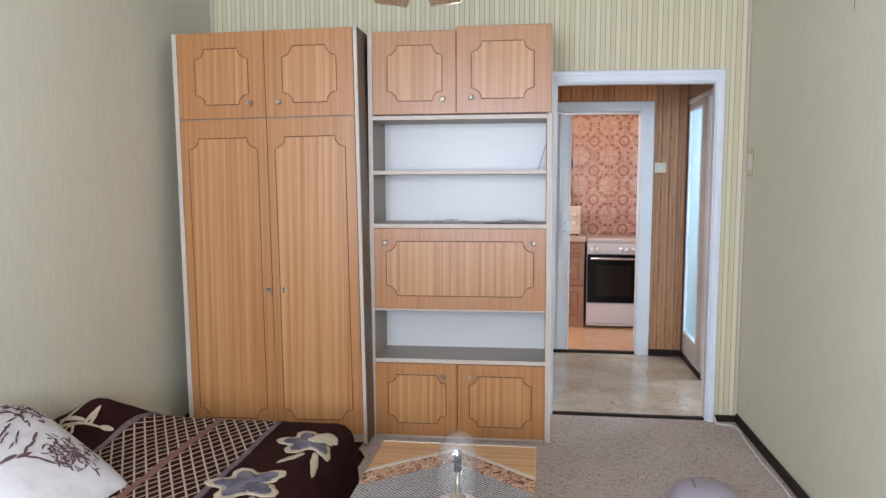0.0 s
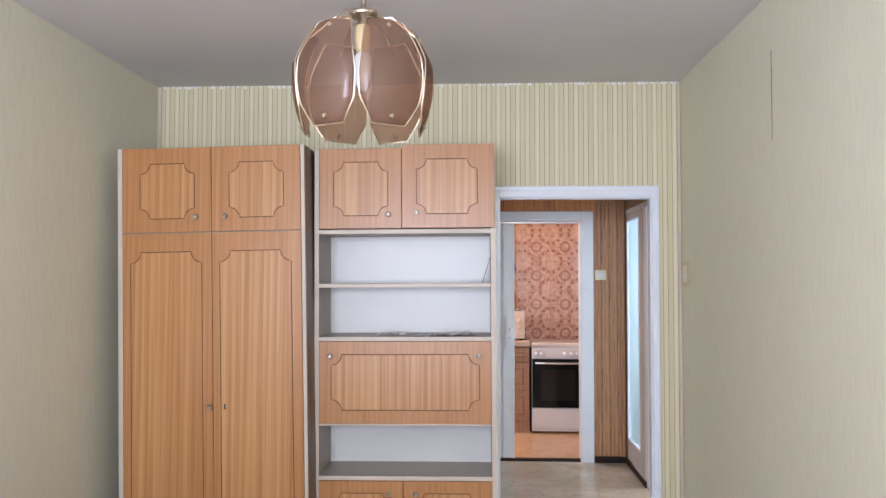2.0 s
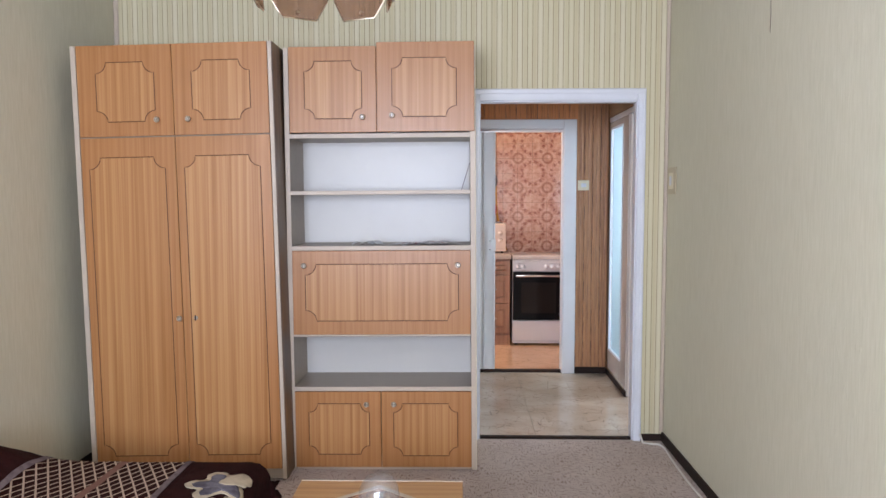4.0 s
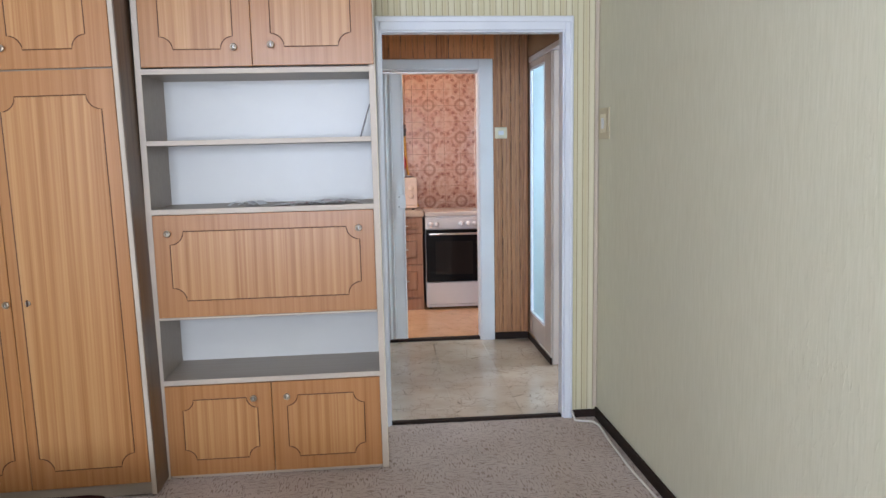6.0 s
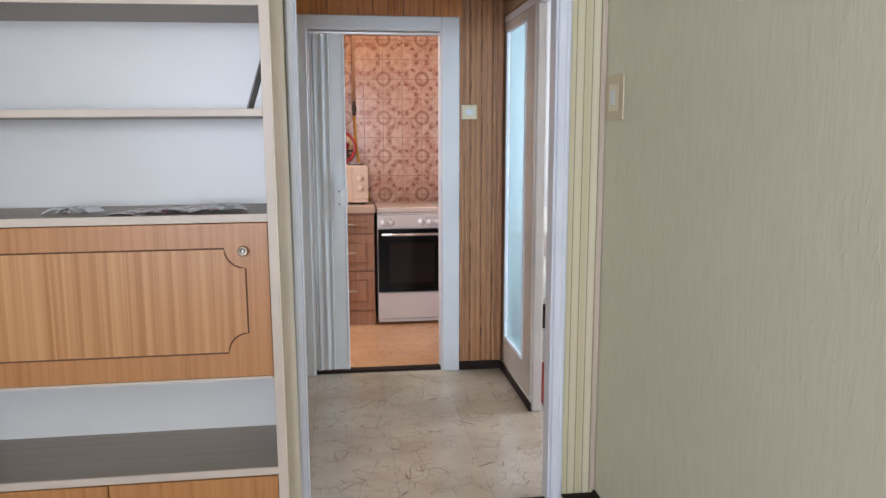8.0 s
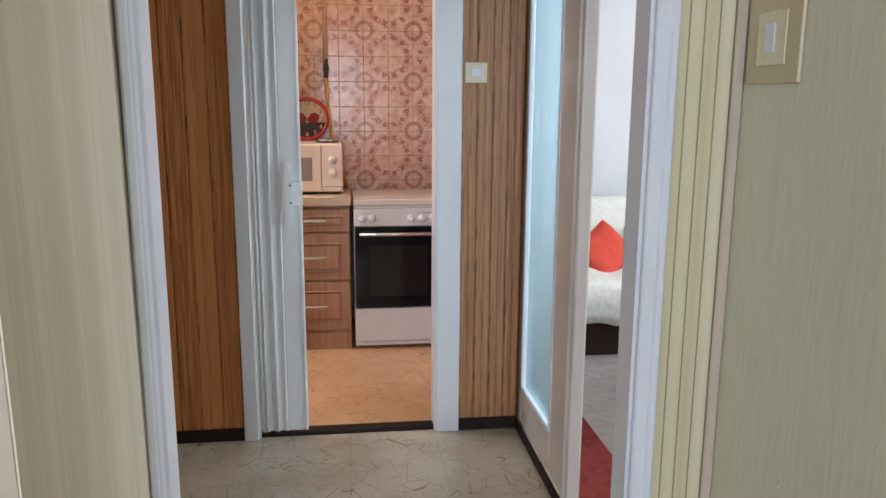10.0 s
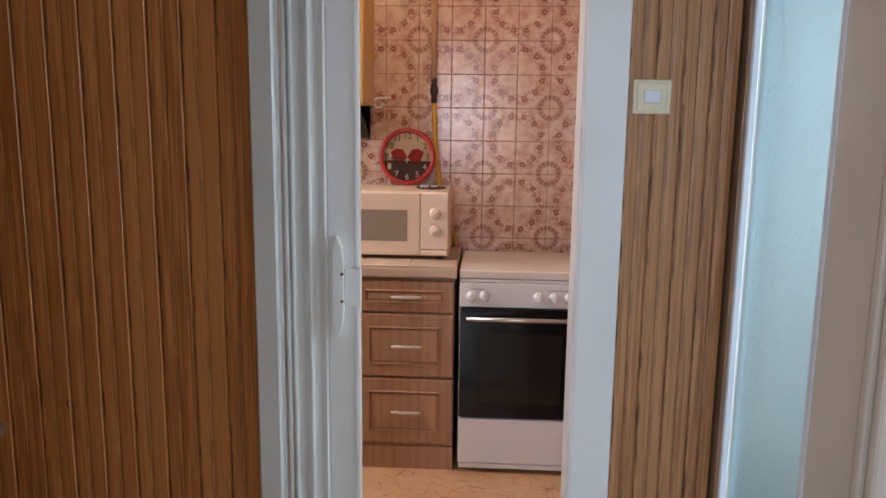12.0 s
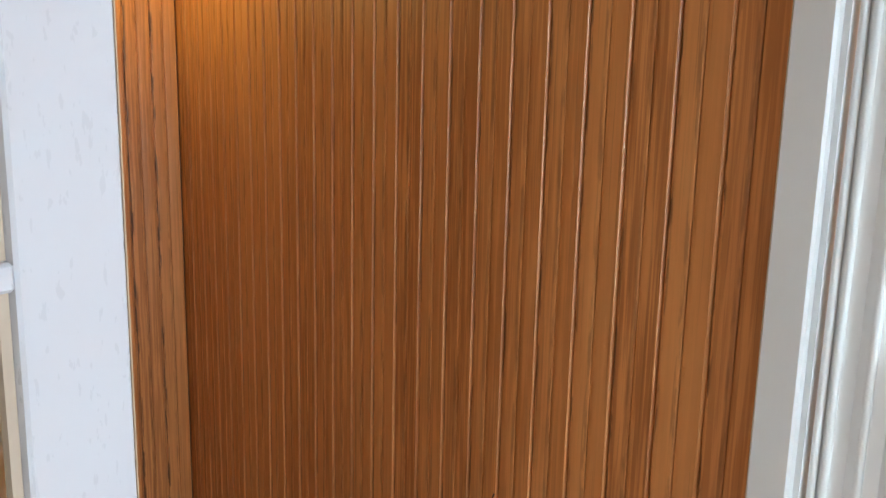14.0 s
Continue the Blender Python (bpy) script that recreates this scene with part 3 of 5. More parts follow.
window("window_1", -1.5, 0.46, YB - 0.12, YB - 0.05, 0.9, 2.4, "x")
window("window_2", 4.40, 4.46, 4.4, 7.0, 0.9, 2.35, "y")
window("window_3", -1.24, -1.18, 6.3, 7.3, 1.1, 2.25, "y")

# hall, kitchen and side room walls
bm = B(-1.89, DX0 - 0.002, YH - 0.003, YH + 0.002, 0, H)
box(bm, DX1 + 0.002, XH, YH - 0.003, YH + 0.002, 0, H)
box(bm, DX0 - 0.002, DX1 + 0.002, YH - 0.003, YH + 0.002, DZ + 0.002, H)
setting("wall_hall_lining", bm, LINING, "plain beige painted lining of the hall", "wall")
setting("wall_hall_west", B(-2.04, -1.912, YH - 0.003, 6.08, 0, H), GLUE, "wall behind brown upright slat panelling", "wall")
bm = B(-1.912, KX0, YK + 0.012, YK2, 0, H)
box(bm, KX1, KR + 0.15, YK + 0.012, YK2, 0, H)
box(bm, KX0, KX1, YK + 0.012, YK2, KZ, H)
setting("wall_hall_north", bm, GLUE, "wall behind brown upright slat panelling", "wall")
bm = B(XH + 0.003, 1.33, YH - 0.004, 4.40, 0, H)
box(bm, XH + 0.003, 1.33, 4.40, 5.955, 2.04, H)
box(bm, XH + 0.003, 1.33, 5.955, 6.10, 0, H)
box(bm, XH - 0.006, XH + 0.003, YH + 0.004, YK - 0.002, 2.045, 2.16)
setting("wall_hall_east", bm, TAN, "tan panelling above a glazed door", "wall")
bm = B(-1.3, KR + 0.02, KW + 0.012, KW + 0.15, 0, H)
setting("wall_kitchen_north", bm, GROUT, "wall behind pinkish patterned tiles", "wall")
setting("wall_kitchen_east", B(KR + 0.012, KR + 0.15, YK2, KW + 0.15, 0, H), GROUT, "wall behind pinkish patterned tiles", "wall")
bm = B(-1.3, -1.15, YK2, KW + 0.15, 0, 1.1)
box(bm, -1.3, -1.15, YK2, KW + 0.15, 2.25, H)
box(bm, -1.3, -1.15, YK2, 6.3, 1.1, 2.25)
box(bm, -1.3, -1.15, 7.3, KW + 0.15, 1.1, 2.25)
setting("wall_kitchen_west", bm, PLAINWALL, "white plaster round a small window", "wall")
setting("wall_room_north", B(1.331, 4.55, 7.78, 7.93, 0, H), PLAINWALL, "white wall of the side room", "wall")
setting("wall_room_south", B(1.364, 4.55, 3.4, 3.55, 0, H), PLAINWALL, "white wall of the side room", "wall")
bm = B(4.38, 4.53, 3.55, 7.78, 0, 0.9)
box(bm, 4.38, 4.53, 3.55, 7.78, 2.35, H)
box(bm, 4.38, 4.53, 3.55, 4.4, 0.9, 2.35)
box(bm, 4.38, 4.53, 7.0, 7.78, 0.9, 2.35)
setting("wall_room_east", bm, PLAINWALL, "white wall round a bright window", "wall")
bm = B(1.364, 1.40, 3.55, 4.384, 0, H)
box(bm, 1.331, 1.37, 6.104, 7.78, 0, H)
setting("wall_room_west", bm, PLAINWALL, "white wall of the side room", "wall")

# door linings and casings


def casing(name, x0, x1, z1, yf, yb, wl_, wr_, wt, proud, label, paint=WHITE, bead=True):
    d = thing(name, (x0 + x1) / 2, yf, 0, label, "door frame")
    d["kind"] = "structure"
    e = 0.016
    lin = B(x0, x0 + e, yf, yb, 0, z1 - e)
    box(lin, x1 - e, x1, yf, yb, 0, z1 - e)
    box(lin, x0, x1, yf, yb, z1 - e, z1)
    part("lining", lin, paint, d)
    for nm, (a, b, c, f) in {"left_casing": (x0 - wl_, x0 + e * 0.6, 0, z1 + wt), "right_casing": (x1 - e * 0.6, x1 + wr_, 0, z1 + wt), "head_casing": (x0 + e * 0.6, x1 - e * 0.6, z1 - e * 0.6, z1 + wt)}.items():
        g = B(a, b, yf - proud, yf - 0.001, c, f, bevel=0.004)
        if not bead:
            pass
        elif nm == "head_casing":
            box(g, a - wl_ + 0.001, b + wr_ - 0.001, yf - proud - 0.006, yf - proud + 0.004, f - 0.03, f - 0.004, bevel=0.003)
        elif nm == "left_casing":
            box(g, a + 0.004, a + 0.02, yf - proud - 0.006, yf - proud + 0.004, c, f - 0.031, bevel=0.003)
        else:
            box(g, b - 0.02, b - 0.004, yf - proud - 0.006, yf - proud + 0.004, c, f - 0.031, bevel=0.003)
        part(nm, g, paint, d)
    return d


casing("door_frame_living", DX0, DX1, DZ, YF, YH + 0.003, 0.017, 0.036, 0.059, 0.018, "white-painted wooden door frame, slightly chipped")
casing("door_frame_kitchen", KX0, KX1, KZ, YK, YK2 + 0.01, 0.050, 0.089, 0.060, 0.022, "white-painted wooden frame of the kitchen doorway", FRAMEWHITE, False)
setting("threshold", B(DX0, DX1, 4.285, 4.325, -0.02, 0.012, bevel=0.004), BASE, "dark brown wooden threshold strip", "threshold")
setting("threshold_kitchen", B(KX0, KX1, 5.99, 6.055, -0.02, 0.016, bevel=0.004), BASE, "dark brown wooden threshold strip", "threshold")

# skirting
bm = B(XR - 0.014, XR - 0.001, YB, YF - 0.014, 0, 0.055, bevel=0.003)
setting("baseboard", bm, BASE, "thin dark brown skirting strip", "baseboard")
bm = B(DX1 + 0.034, XR - 0.001, YF - 0.014, YF - 0.001, 0, 0.04, bevel=0.003)
setting("baseboard", bm, BASE, "thin dark brown skirting strip", "baseboard")
setting("baseboard", B(XL + 0.001, XL + 0.014, YB, YF - 0.014, 0, 0.055, bevel=0.003), BASE, "thin dark brown skirting strip", "baseboard")
setting("baseboard", B(KX1 + 0.091, XH - 0.013, YK - 0.014, YK - 0.001, 0, 0.05, bevel=0.003), BASE, "thin dark brown skirting strip", "baseboard")
setting("baseboard", B(-1.90, KX0 - 0.052, YK - 0.014, YK - 0.001, 0, 0.05, bevel=0.003), BASE, "thin dark brown skirting strip", "baseboard")
setting("baseboard", B(XH - 0.012, XH - 0.001, 5.24, YK - 0.016, 0, 0.045, bevel=0.003), BASE, "thin dark brown skirting strip", "baseboard")
# pale corner beads of the striped paper
setting("trim", B(XL + 0.001, XL + 0.028, YF - 0.012, YF - 0.001, 0, H - 0.002, bevel=0.004), EDGE, "pale upright corner bead", "trim")
setting("trim", B(XR - 0.022, XR - 0.001, YF - 0.012, YF - 0.001, 0.055, H - 0.002, bevel=0.004), EDGE, "pale upright corner bead", "trim")

# glazed door beside the side room's opening
gd = thing("door_1", XH, 5.55, 0, "white-painted door with one tall frosted glass pane, ajar to the side room", "door")
gd["kind"] = "structure"
Y0, Y1 = 5.12, 5.952
lv = B(XH, XH + 0.045, 5.46, Y1 - 0.055, 0.05, 0.215, bevel=0.004)
box(lv, XH, XH + 0.045, 5.46, Y1 - 0.055, 1.945, 2.0, bevel=0.004)
box(lv, XH, XH + 0.045, Y1 - 0.055, Y1 - 0.004, 0.05, 2.0, bevel=0.004)
box(lv, XH, XH + 0.045, 5.285, 5.46, 0.05, 2.0, bevel=0.004)
part("leaf", lv, DOORWARM, gd)
bd = B(XH - 0.006, XH + 0.012, 5.452, 5.466, 0.215, 1.945, bevel=0.003)
box(bd, XH - 0.006, XH + 0.012, Y1 - 0.062, Y1 - 0.048, 0.215, 1.945, bevel=0.003)
box(bd, XH - 0.006, XH + 0.012, 5.466, Y1 - 0.062, 0.205, 0.222, bevel=0.003)
box(bd, XH - 0.006, XH + 0.012, 5.466, Y1 - 0.062, 1.938, 1.955, bevel=0.003)
part("glazing_bead", bd, WHITE, gd)
part("pane", B(XH + 0.018, XH + 0.023, 5.46, Y1 - 0.055, 0.215, 1.945), FROSTED, gd, "frosted glass pane").visible_shadow = False
jb = B(XH - 0.004, XH + 0.045, 5.262, 5.283, 0.0, 2.0, bevel=0.005, seg=2)
box(jb, XH + 0.004, XH + 0.052, 5.238, 5.261, 0.0, 2.0, bevel=0.008, seg=2)
part("post", jb, DOORWARM, gd)
part("head", B(XH - 0.004, XH + 0.054, 4.402, Y1, 2.002, 2.038, bevel=0.004), WHITE, gd)
part("right_jamb", B(XH - 0.004, XH + 0.054, 4.402, 4.425, 0, 2.0, bevel=0.004), WHITE, gd)

# ---------------------------------------------------------------- living room furniture


def join_in(bm, other):
    me = bpy.data.meshes.new("tmp")
    other.to_mesh(me)
    other.free()
    bm.from_mesh(me)
    bpy.data.meshes.remove(me)


def notched(x0, x1, z0, z1, c, corners="abcd"):
    """The outline of a door's moulding, its corners cut by inward curves."""
    pts = []
    for k, (cx, cz, a0) in {"a": (x0, z0, 90), "b": (x1, z0, 180), "c": (x1, z1, 270), "d": (x0, z1, 0)}.items():
        if k in corners:
            arc = [(cx + c * math.cos(radians(a0 - i * 15)), cz + c * math.sin(radians(a0 - i * 15))) for i in range(7)]
            pts += arc
        else:
            pts.append((cx, cz))
    return pts


def knob(parent, x, y, z, m=BRASS):
    k = part("knob", L([(0.005, 0), (0.005, -0.010), (0.013, -0.012), (0.0145, -0.018), (0.012, -0.022), (0.008, -0.0225), (0.0075, -0.019)], (x, y, z), (0, 1, 0), 20), m, parent, "round aged brass knob", True)
    part("slot", B(x - 0.0022, x + 0.0022, y - 0.0235, y - 0.018, z - 0.006, z + 0.006, bevel=0.001), STEEL, k)
    return k


def cupboard_door(parent, x0, x1, y, z0, z1, ins, cut, knob_at=(), m=VENEER, tilt=0.0, corners="abcd"):
    """A veneered door with a routed outline and its knobs; y is its front."""
    d = part("door", B(x0, x1, y, y + 0.018, z0, z1, bevel=0.0015), m, parent)
    il, ir, ib, it = ins
    pts = [(px, y - 0.0006, pz) for px, pz in notched(x0 + il, x1 - ir, z0 + ib, z1 - it, cut, corners)]
    part("moulding", ribbon(pts, 0.0044, (0, -1, 0), 0.0010), GROOVE, d)
    bm = bmesh.new()
    bm.faces.new([bm.verts.new((px, y - 0.0005, pz)) for px, _, pz in pts])
    bmesh.ops.triangulate(bm, faces=bm.faces[:])
    part("panel", bm, VENEER_PANEL, d, "streaked lighter veneer inside the moulding")
    for kx, kz in knob_at:
        knob(d, kx, y, kz)
    return d


def wardrobe():
    w = thing("wardrobe", -1.39, 3.87, 0, "tall oak-veneered wardrobe with four moulded doors, pale edges", "wardrobe")
    x0, x1, yf, yb, top = -1.884, -0.898, 3.600, 4.15, 2.142
    part("left_side", B(x0, x0 + 0.024, yf, yb, 0, top), EDGE, w, "pale edge-banded side panel")
    part("right_side", B(x1 - 0.004, x1, yf + 0.004, yb, 0, top), CARCASS_SHADED, w, "side panel, coloured dark brown for its shade")
    part("right_edge", B(x1 - 0.022, x1 - 0.0045, yf, yb, 0, top), EDGE, w, "pale front edge")
    part("top_board", B(x0 + 0.024, x1 - 0.022, yf + 0.02, yb, top - 0.02, top), CARCASS, w)
    part("middle_board", B(x0 + 0.024, x1 - 0.022, yf + 0.02, yb, 1.69, 1.71), CARCASS, w)
    part("bottom_board", B(x0 + 0.024, x1 - 0.022, yf + 0.02, yb, 0.05, 0.07), CARCASS, w)
    part("plinth", B(x0 + 0.024, x1 - 0.022, yf + 0.012, yf + 0.03, 0, 0.05), CARCASS, w)
    part("back_board", B(x0, x1 - 0.004, yb, yb + 0.006, 0.02, top), CARCASS, w)
    c = -1.389
    for a, b, left in ((x0 + 0.027, c - 0.0015, True), (c + 0.0015, x1 - 0.025, False)):
        kx = b - 0.078 if left else a + 0.072
        cupboard_door(w, a, b, yf, 1.706, top, (0.092, 0.088, 0.070, 0.082), 0.052, ((kx, 1.782),), VENEER)
        d = cupboard_door(w, a, b, yf, 0.052, 1.700, (0.040, 0.052, 0.075, 0.095), 0.055, (), VENEER)
        if left:
            knob(d, b - 0.012, yf, 0.815)
        else:
            part("keyhole", L([(0.011, 0), (0.010, -0.004), (0.004, -0.0045)], (a + 0.062, yf, 0.815), (0, 1, 0), 16), BRASS, d)
            part("key", B(a + 0.0595, a + 0.0645, yf - 0.012, yf - 0.0045, 0.803, 0.829, bevel=0.001), DARK, d)
    return w


def wall_unit():
    u = thing("wall_unit", -0.385, 3.88, 0, "oak-veneered wall unit with open shelves, drop flap and pale edges", "wall unit")
    x0, x1, yf, yb, top = -0.862, 0.092, 3.711, 4.05, 2.150
    i0, i1 = x0 + 0.024, x1 - 0.024
    for nm, a, b in (("left_side", x0, i0), ("right_side", i1, x1)):
        s = part(nm, B(a, b, yf + 0.003, yb + 0.165, 0, top), CARCASS, u)
        part("edge_band", B(a, b, yf - 0.001, yf + 0.0025, 0, top, bevel=0.0008), EDGE, s)
    part("outer_skin", B(x1 + 0.0005, x1 + 0.003, yf, yb + 0.165, 0, top), SKIN, u, "pale cream laminate on the outer side")
    part("top_board", B(i0, i1, yf + 0.02, yb, top - 0.02, top), CARCASS, u)
    for z, z2 in ((1.700, 1.722), (1.136, 1.158), (0.413, 0.435)):
        b = part("shelf", B(i0, i1, yf + 0.004, yb, z, z2), CARCASS, u)
        part("edge_band", B(i0, i1, yf - 0.001, yf + 0.0035, z, z2, bevel=0.0008), EDGE, b)
    b = part("shelf", B(i0 + 0.001, i1 - 0.001, yf + 0.009, yb - 0.02, 1.417, 1.437), CARCASS, u)
    part("edge_band", B(i0 - 0.001, i1 - 0.001, yf + 0.003, yf + 0.0085, 1.417, 1.437, bevel=0.001), EDGE, b)
    part("bottom_board", B(i0, i1, yf + 0.02, yb, 0.06, 0.08), CARCASS, u)
    part("desk_floor", B(i0, i1, yf + 0.02, yb, 0.690, 0.708), CARCASS, u)
    part("plinth", B(i0 + 0.004, i1 - 0.004, yf + 0.010, yf + 0.026, 0, 0.058), EDGE, u, "pale scuffed plinth")
    part("back_board", B(i0, i1, yb - 0.014, yb - 0.006, 0.08, top - 0.02), BACKBOARD, u, "white back board")
    c = -0.397
    cupboard_door(u, i0 + 0.002, c - 0.002, yf - 0.004, 1.728, top + 0.002, (0.078, 0.072, 0.068, 0.072), 0.050, ((c - 0.070, 1.802),), VENEER)
    cupboard_door(u, c + 0.002, x1 - 0.003, yf - 0.017, 1.728, top + 0.018, (0.076, 0.088, 0.074, 0.078), 0.052, ((c + 0.078, 1.808),), VENEER)
    f = cupboard_door(u, i0 + 0.001, i1 - 0.001, yf - 0.004, 0.706, 1.134, (0.065, 0.062, 0.070, 0.068), 0.055, ((i0 + 0.062, 1.060), (i1 - 0.066, 1.060)), VENEER)
    part("lower_edge", B(i0 + 0.002, i1 - 0.002, yf - 0.006, yf + 0.012, 0.698, 0.7055), EDGE, f)
    cupboard_door(u, i0 + 0.001, c + 0.001, yf - 0.004, 0.016, 0.410, (0.070, 0.060, 0.068, 0.062), 0.045, ((c - 0.072, 0.348),), VENEER)
    cupboard_door(u, c + 0.004, i1 - 0.001, yf - 0.004, 0.016, 0.410, (0.062, 0.070, 0.060, 0.062), 0.045, ((c + 0.068, 0.348),), VENEER)
    return u


wardrobe().matrix_basis = pose(-1.257, 3.855, 0.004, 0, -1.25, 0) @ Matrix.Diagonal((1.0, 1.0, 1.009, 1.0))
wall_unit().matrix_basis = pose(-0.299, 3.926, 0.002, 0, -0.4, 0) @ Matrix.Scale(1.0125, 4)

# papers and a small frame on the shelves
random.seed(4)
for k in range(5):
    x, y = -0.22 + 0.062 * k, 3.85 + 0.012 * (k % 3)
    m = Matrix.Translation((x, y, 1.1755 + 0.0025 * k)) @ Matrix.Rotation(radians(random.uniform(-25, 25)), 4, "Z")
    bend = random.uniform(0.006, 0.011)
    single("leaflet", sheet(lambda a, b: m @ Vector(((a - 0.5) * 0.10, (b - 0.5) * 0.15, bend * math.sin(a * math.pi))), 8, 2, 0.001), PAPERD, "glossy printed leaflet curling on the shelf", "leaflet", "leaflets on the shelf")
for k in range(3):
    m = Matrix.Translation((-0.44 + 0.045 * k, 3.88, 1.1755 + 0.002 * k)) @ Matrix.Rotation(radians(20 - 30 * k), 4, "Z")
    single("paper_slip", sheet(lambda a, b: m @ Vector(((a - 0.5) * 0.07, (b - 0.5) * 0.05, 0.014 * math.sin(a * math.pi))), 6, 2, 0.001), PAPER, "small crumpled white paper slip on the shelf", "paper")
m = Matrix.Translation((0.103, 3.86, 1.4555)) @ Matrix.Rotation(radians(17), 4, "Y")
pf = thing("picture_card", 0.103, 3.86, 1.4555, "small grey card leaning on the unit's side", "card")
part("card", B(-0.002, 0.002, -0.06, 0.06, 0.002, 0.145, m=m), painted("card_grey", (0.66, 0.65, 0.66), 0.35, 0.05), pf)
part("card_edge", B(-0.0018, 0.0018, -0.0625, -0.0605, 0.002, 0.147, m=m), DARK, pf)

# ---------------------------------------------------------------- pendant lamp
BRASSPALE = material("brass_pale", (0.66, 0.56, 0.42), 0.32, 1.0)


def pendant(cx, cy, top, bottom, rad):
    p = thing("pendant_lamp", cx, cy, bottom, "pendant lamp of six curved smoked glass leaves with brass rims", "lamp")
    h = top - bottom
    part("ceiling_rose", L([(0.055, 0), (0.055, -0.012), (0.03, -0.045), (0.008, -0.05)], (cx, cy, H), (0, 0, 1)), BRASS, p, "", True)
    part("rod", T([(cx, cy, H - 0.045), (cx, cy, top + 0.03)], 0.006), BRASS, p, "", True)
    part("hub", L([(0.008, 0.040), (0.012, 0.030), (0.033, 0.026), (0.036, 0.018), (0.030, 0.012), (0.014, 0.008), (0.012, -0.01)], (cx, cy, top)), BRASS, p, "", True)
    part("socket", L([(0.019, -0.01), (0.021, -0.045), (0.018, -0.070), (0.016, -0.074)], (cx, cy, top)), SOCKET, p, "tan lamp socket", True)
    part("bulb", L([(0.014, -0.074), (0.021, -0.085), (0.024, -0.115), (0.020, -0.150), (0.010, -0.168), (0.002, -0.171)], (cx, cy, top)), BULB, p, "opal white bulb", True)
    outline = [(-0.74, 1.0), (-0.82, 0.94), (-1.0, 0.45), (-0.97, 0.22), (-0.60, 0.0), (0.60, 0.0), (0.97, 0.22), (1.0, 0.45), (0.82, 0.94), (0.74, 1.0)]

    def on(a0, s, t):
        """A point of a leaf: s across, t up."""
        r = rad * (0.62 + 0.38 * math.sin(math.pi * (0.16 + 0.66 * t)) ** 0.8) * (1 - 0.14 * max(0, t - 0.66) / 0.34)
        a = a0 + s * radians(28.8)
        return Vector((cx + r * math.cos(a), cy + r * math.sin(a), bottom + h * 0.9 * t))

    def width(t):
        for (s0, t0), (s1, t1) in zip(outline[5:], outline[6:]):
            if t0 <= t <= t1:
                return s0 + (s1 - s0) * (t - t0) / max(t1 - t0, 1e-6)
        return 0.74

    for k in range(6):
        a0 = radians(-90 + 34 + 60 * k)
        g = part("glass_leaf", sheet(lambda u, v: on(a0, (2 * u - 1) * width(v), v), 8, 14, 0.003), SMOKED, p, "smoked brown glass leaf", True)
        g.visible_shadow = False
        edge = [on(a0, -width(i / 20), i / 20) for i in range(21)] + [on(a0, width(1 - i / 20), 1 - i / 20) for i in range(21)]
        part("rim", T(edge, 0.0018, 6, True), BRASSPALE, g, "thin brass rim", True)
        for s, t in ((0, 0.07), (0.0, 0.93)):
            q = on(a0, s, t)
            part("rivet", L([(0.005, -0.004), (0.006, 0.0), (0.004, 0.004)], q, (math.cos(a0), math.sin(a0), 0), 10), BRASS, g)
        part("arm", T([(cx + 0.03 * math.cos(a0), cy + 0.03 * math.sin(a0), top + 0.01), (cx + 0.07 * math.cos(a0), cy + 0.07 * math.sin(a0), top + 0.012), on(a0, 0, 0.93)], 0.0025, 6), BRASS, p)
    return p


pendant(-0.193, 1.55, 2.112, 1.837, 0.172)

# ---------------------------------------------------------------- bed
bed = thing("bed", -1.28, 1.6, 0, "low bed under a brown blanket beside the wall", "bed")
part("base", B(-1.87, -0.68, 0.55, 2.75, 0.02, 0.20, bevel=0.01), BOXBROWN, bed)
part("mattress", B(-1.87, -0.675, 0.55, 2.77, 0.20, 0.372, bevel=0.04, seg=3), PILLOW, bed)
for x in (-1.8, -0.75):
    for y in (0.62, 2.68):
        part("foot", B(x - 0.03, x + 0.03, y - 0.03, y + 0.03, 0, 0.03), DARK, bed)
TOPZ, EX, EY, RB = 0.402, -0.650, 2.80, 0.075


def fold(s, e, r):
    """Unrolled length s past a rounded edge at e: how far out and how far down."""
    if s < e - r:
        return s, 0.0
    a = min((s - (e - r)) / r, math.pi / 2)
    return e - r + r * math.sin(a), r * (1 - math.cos(a)) + max(0.0, s - (e - r) - r * math.pi / 2)


def on_bed(s, t, lift=0.0):
    x, dx = fold(s, EX, RB)
    y, dy = fold(t, EY, RB)
    z = TOPZ - min(max(dx, dy) + 0.25 * min(dx, dy), TOPZ - 0.05)
    z += 0.006 * noise.noise(Vector((s * 3.5, t * 3.5, 0))) + 0.004 * noise.noise(Vector((s * 11, t * 11, 3)))
    if dx > 0.05:
        x += 0.018 * math.sin(t * 9.0) * min(1.0, dx / 0.2)
    if dy > 0.05:
        y += 0.015 * math.sin(s * 10.0) * min(1.0, dy / 0.2)
    hump = 0.11 * math.exp(-((s + 1.66) / 0.14) ** 2 - ((t - 2.58) / 0.16) ** 2)
    return Vector((x + (lift if dx > 0.06 else 0), y, z + lift + hump))


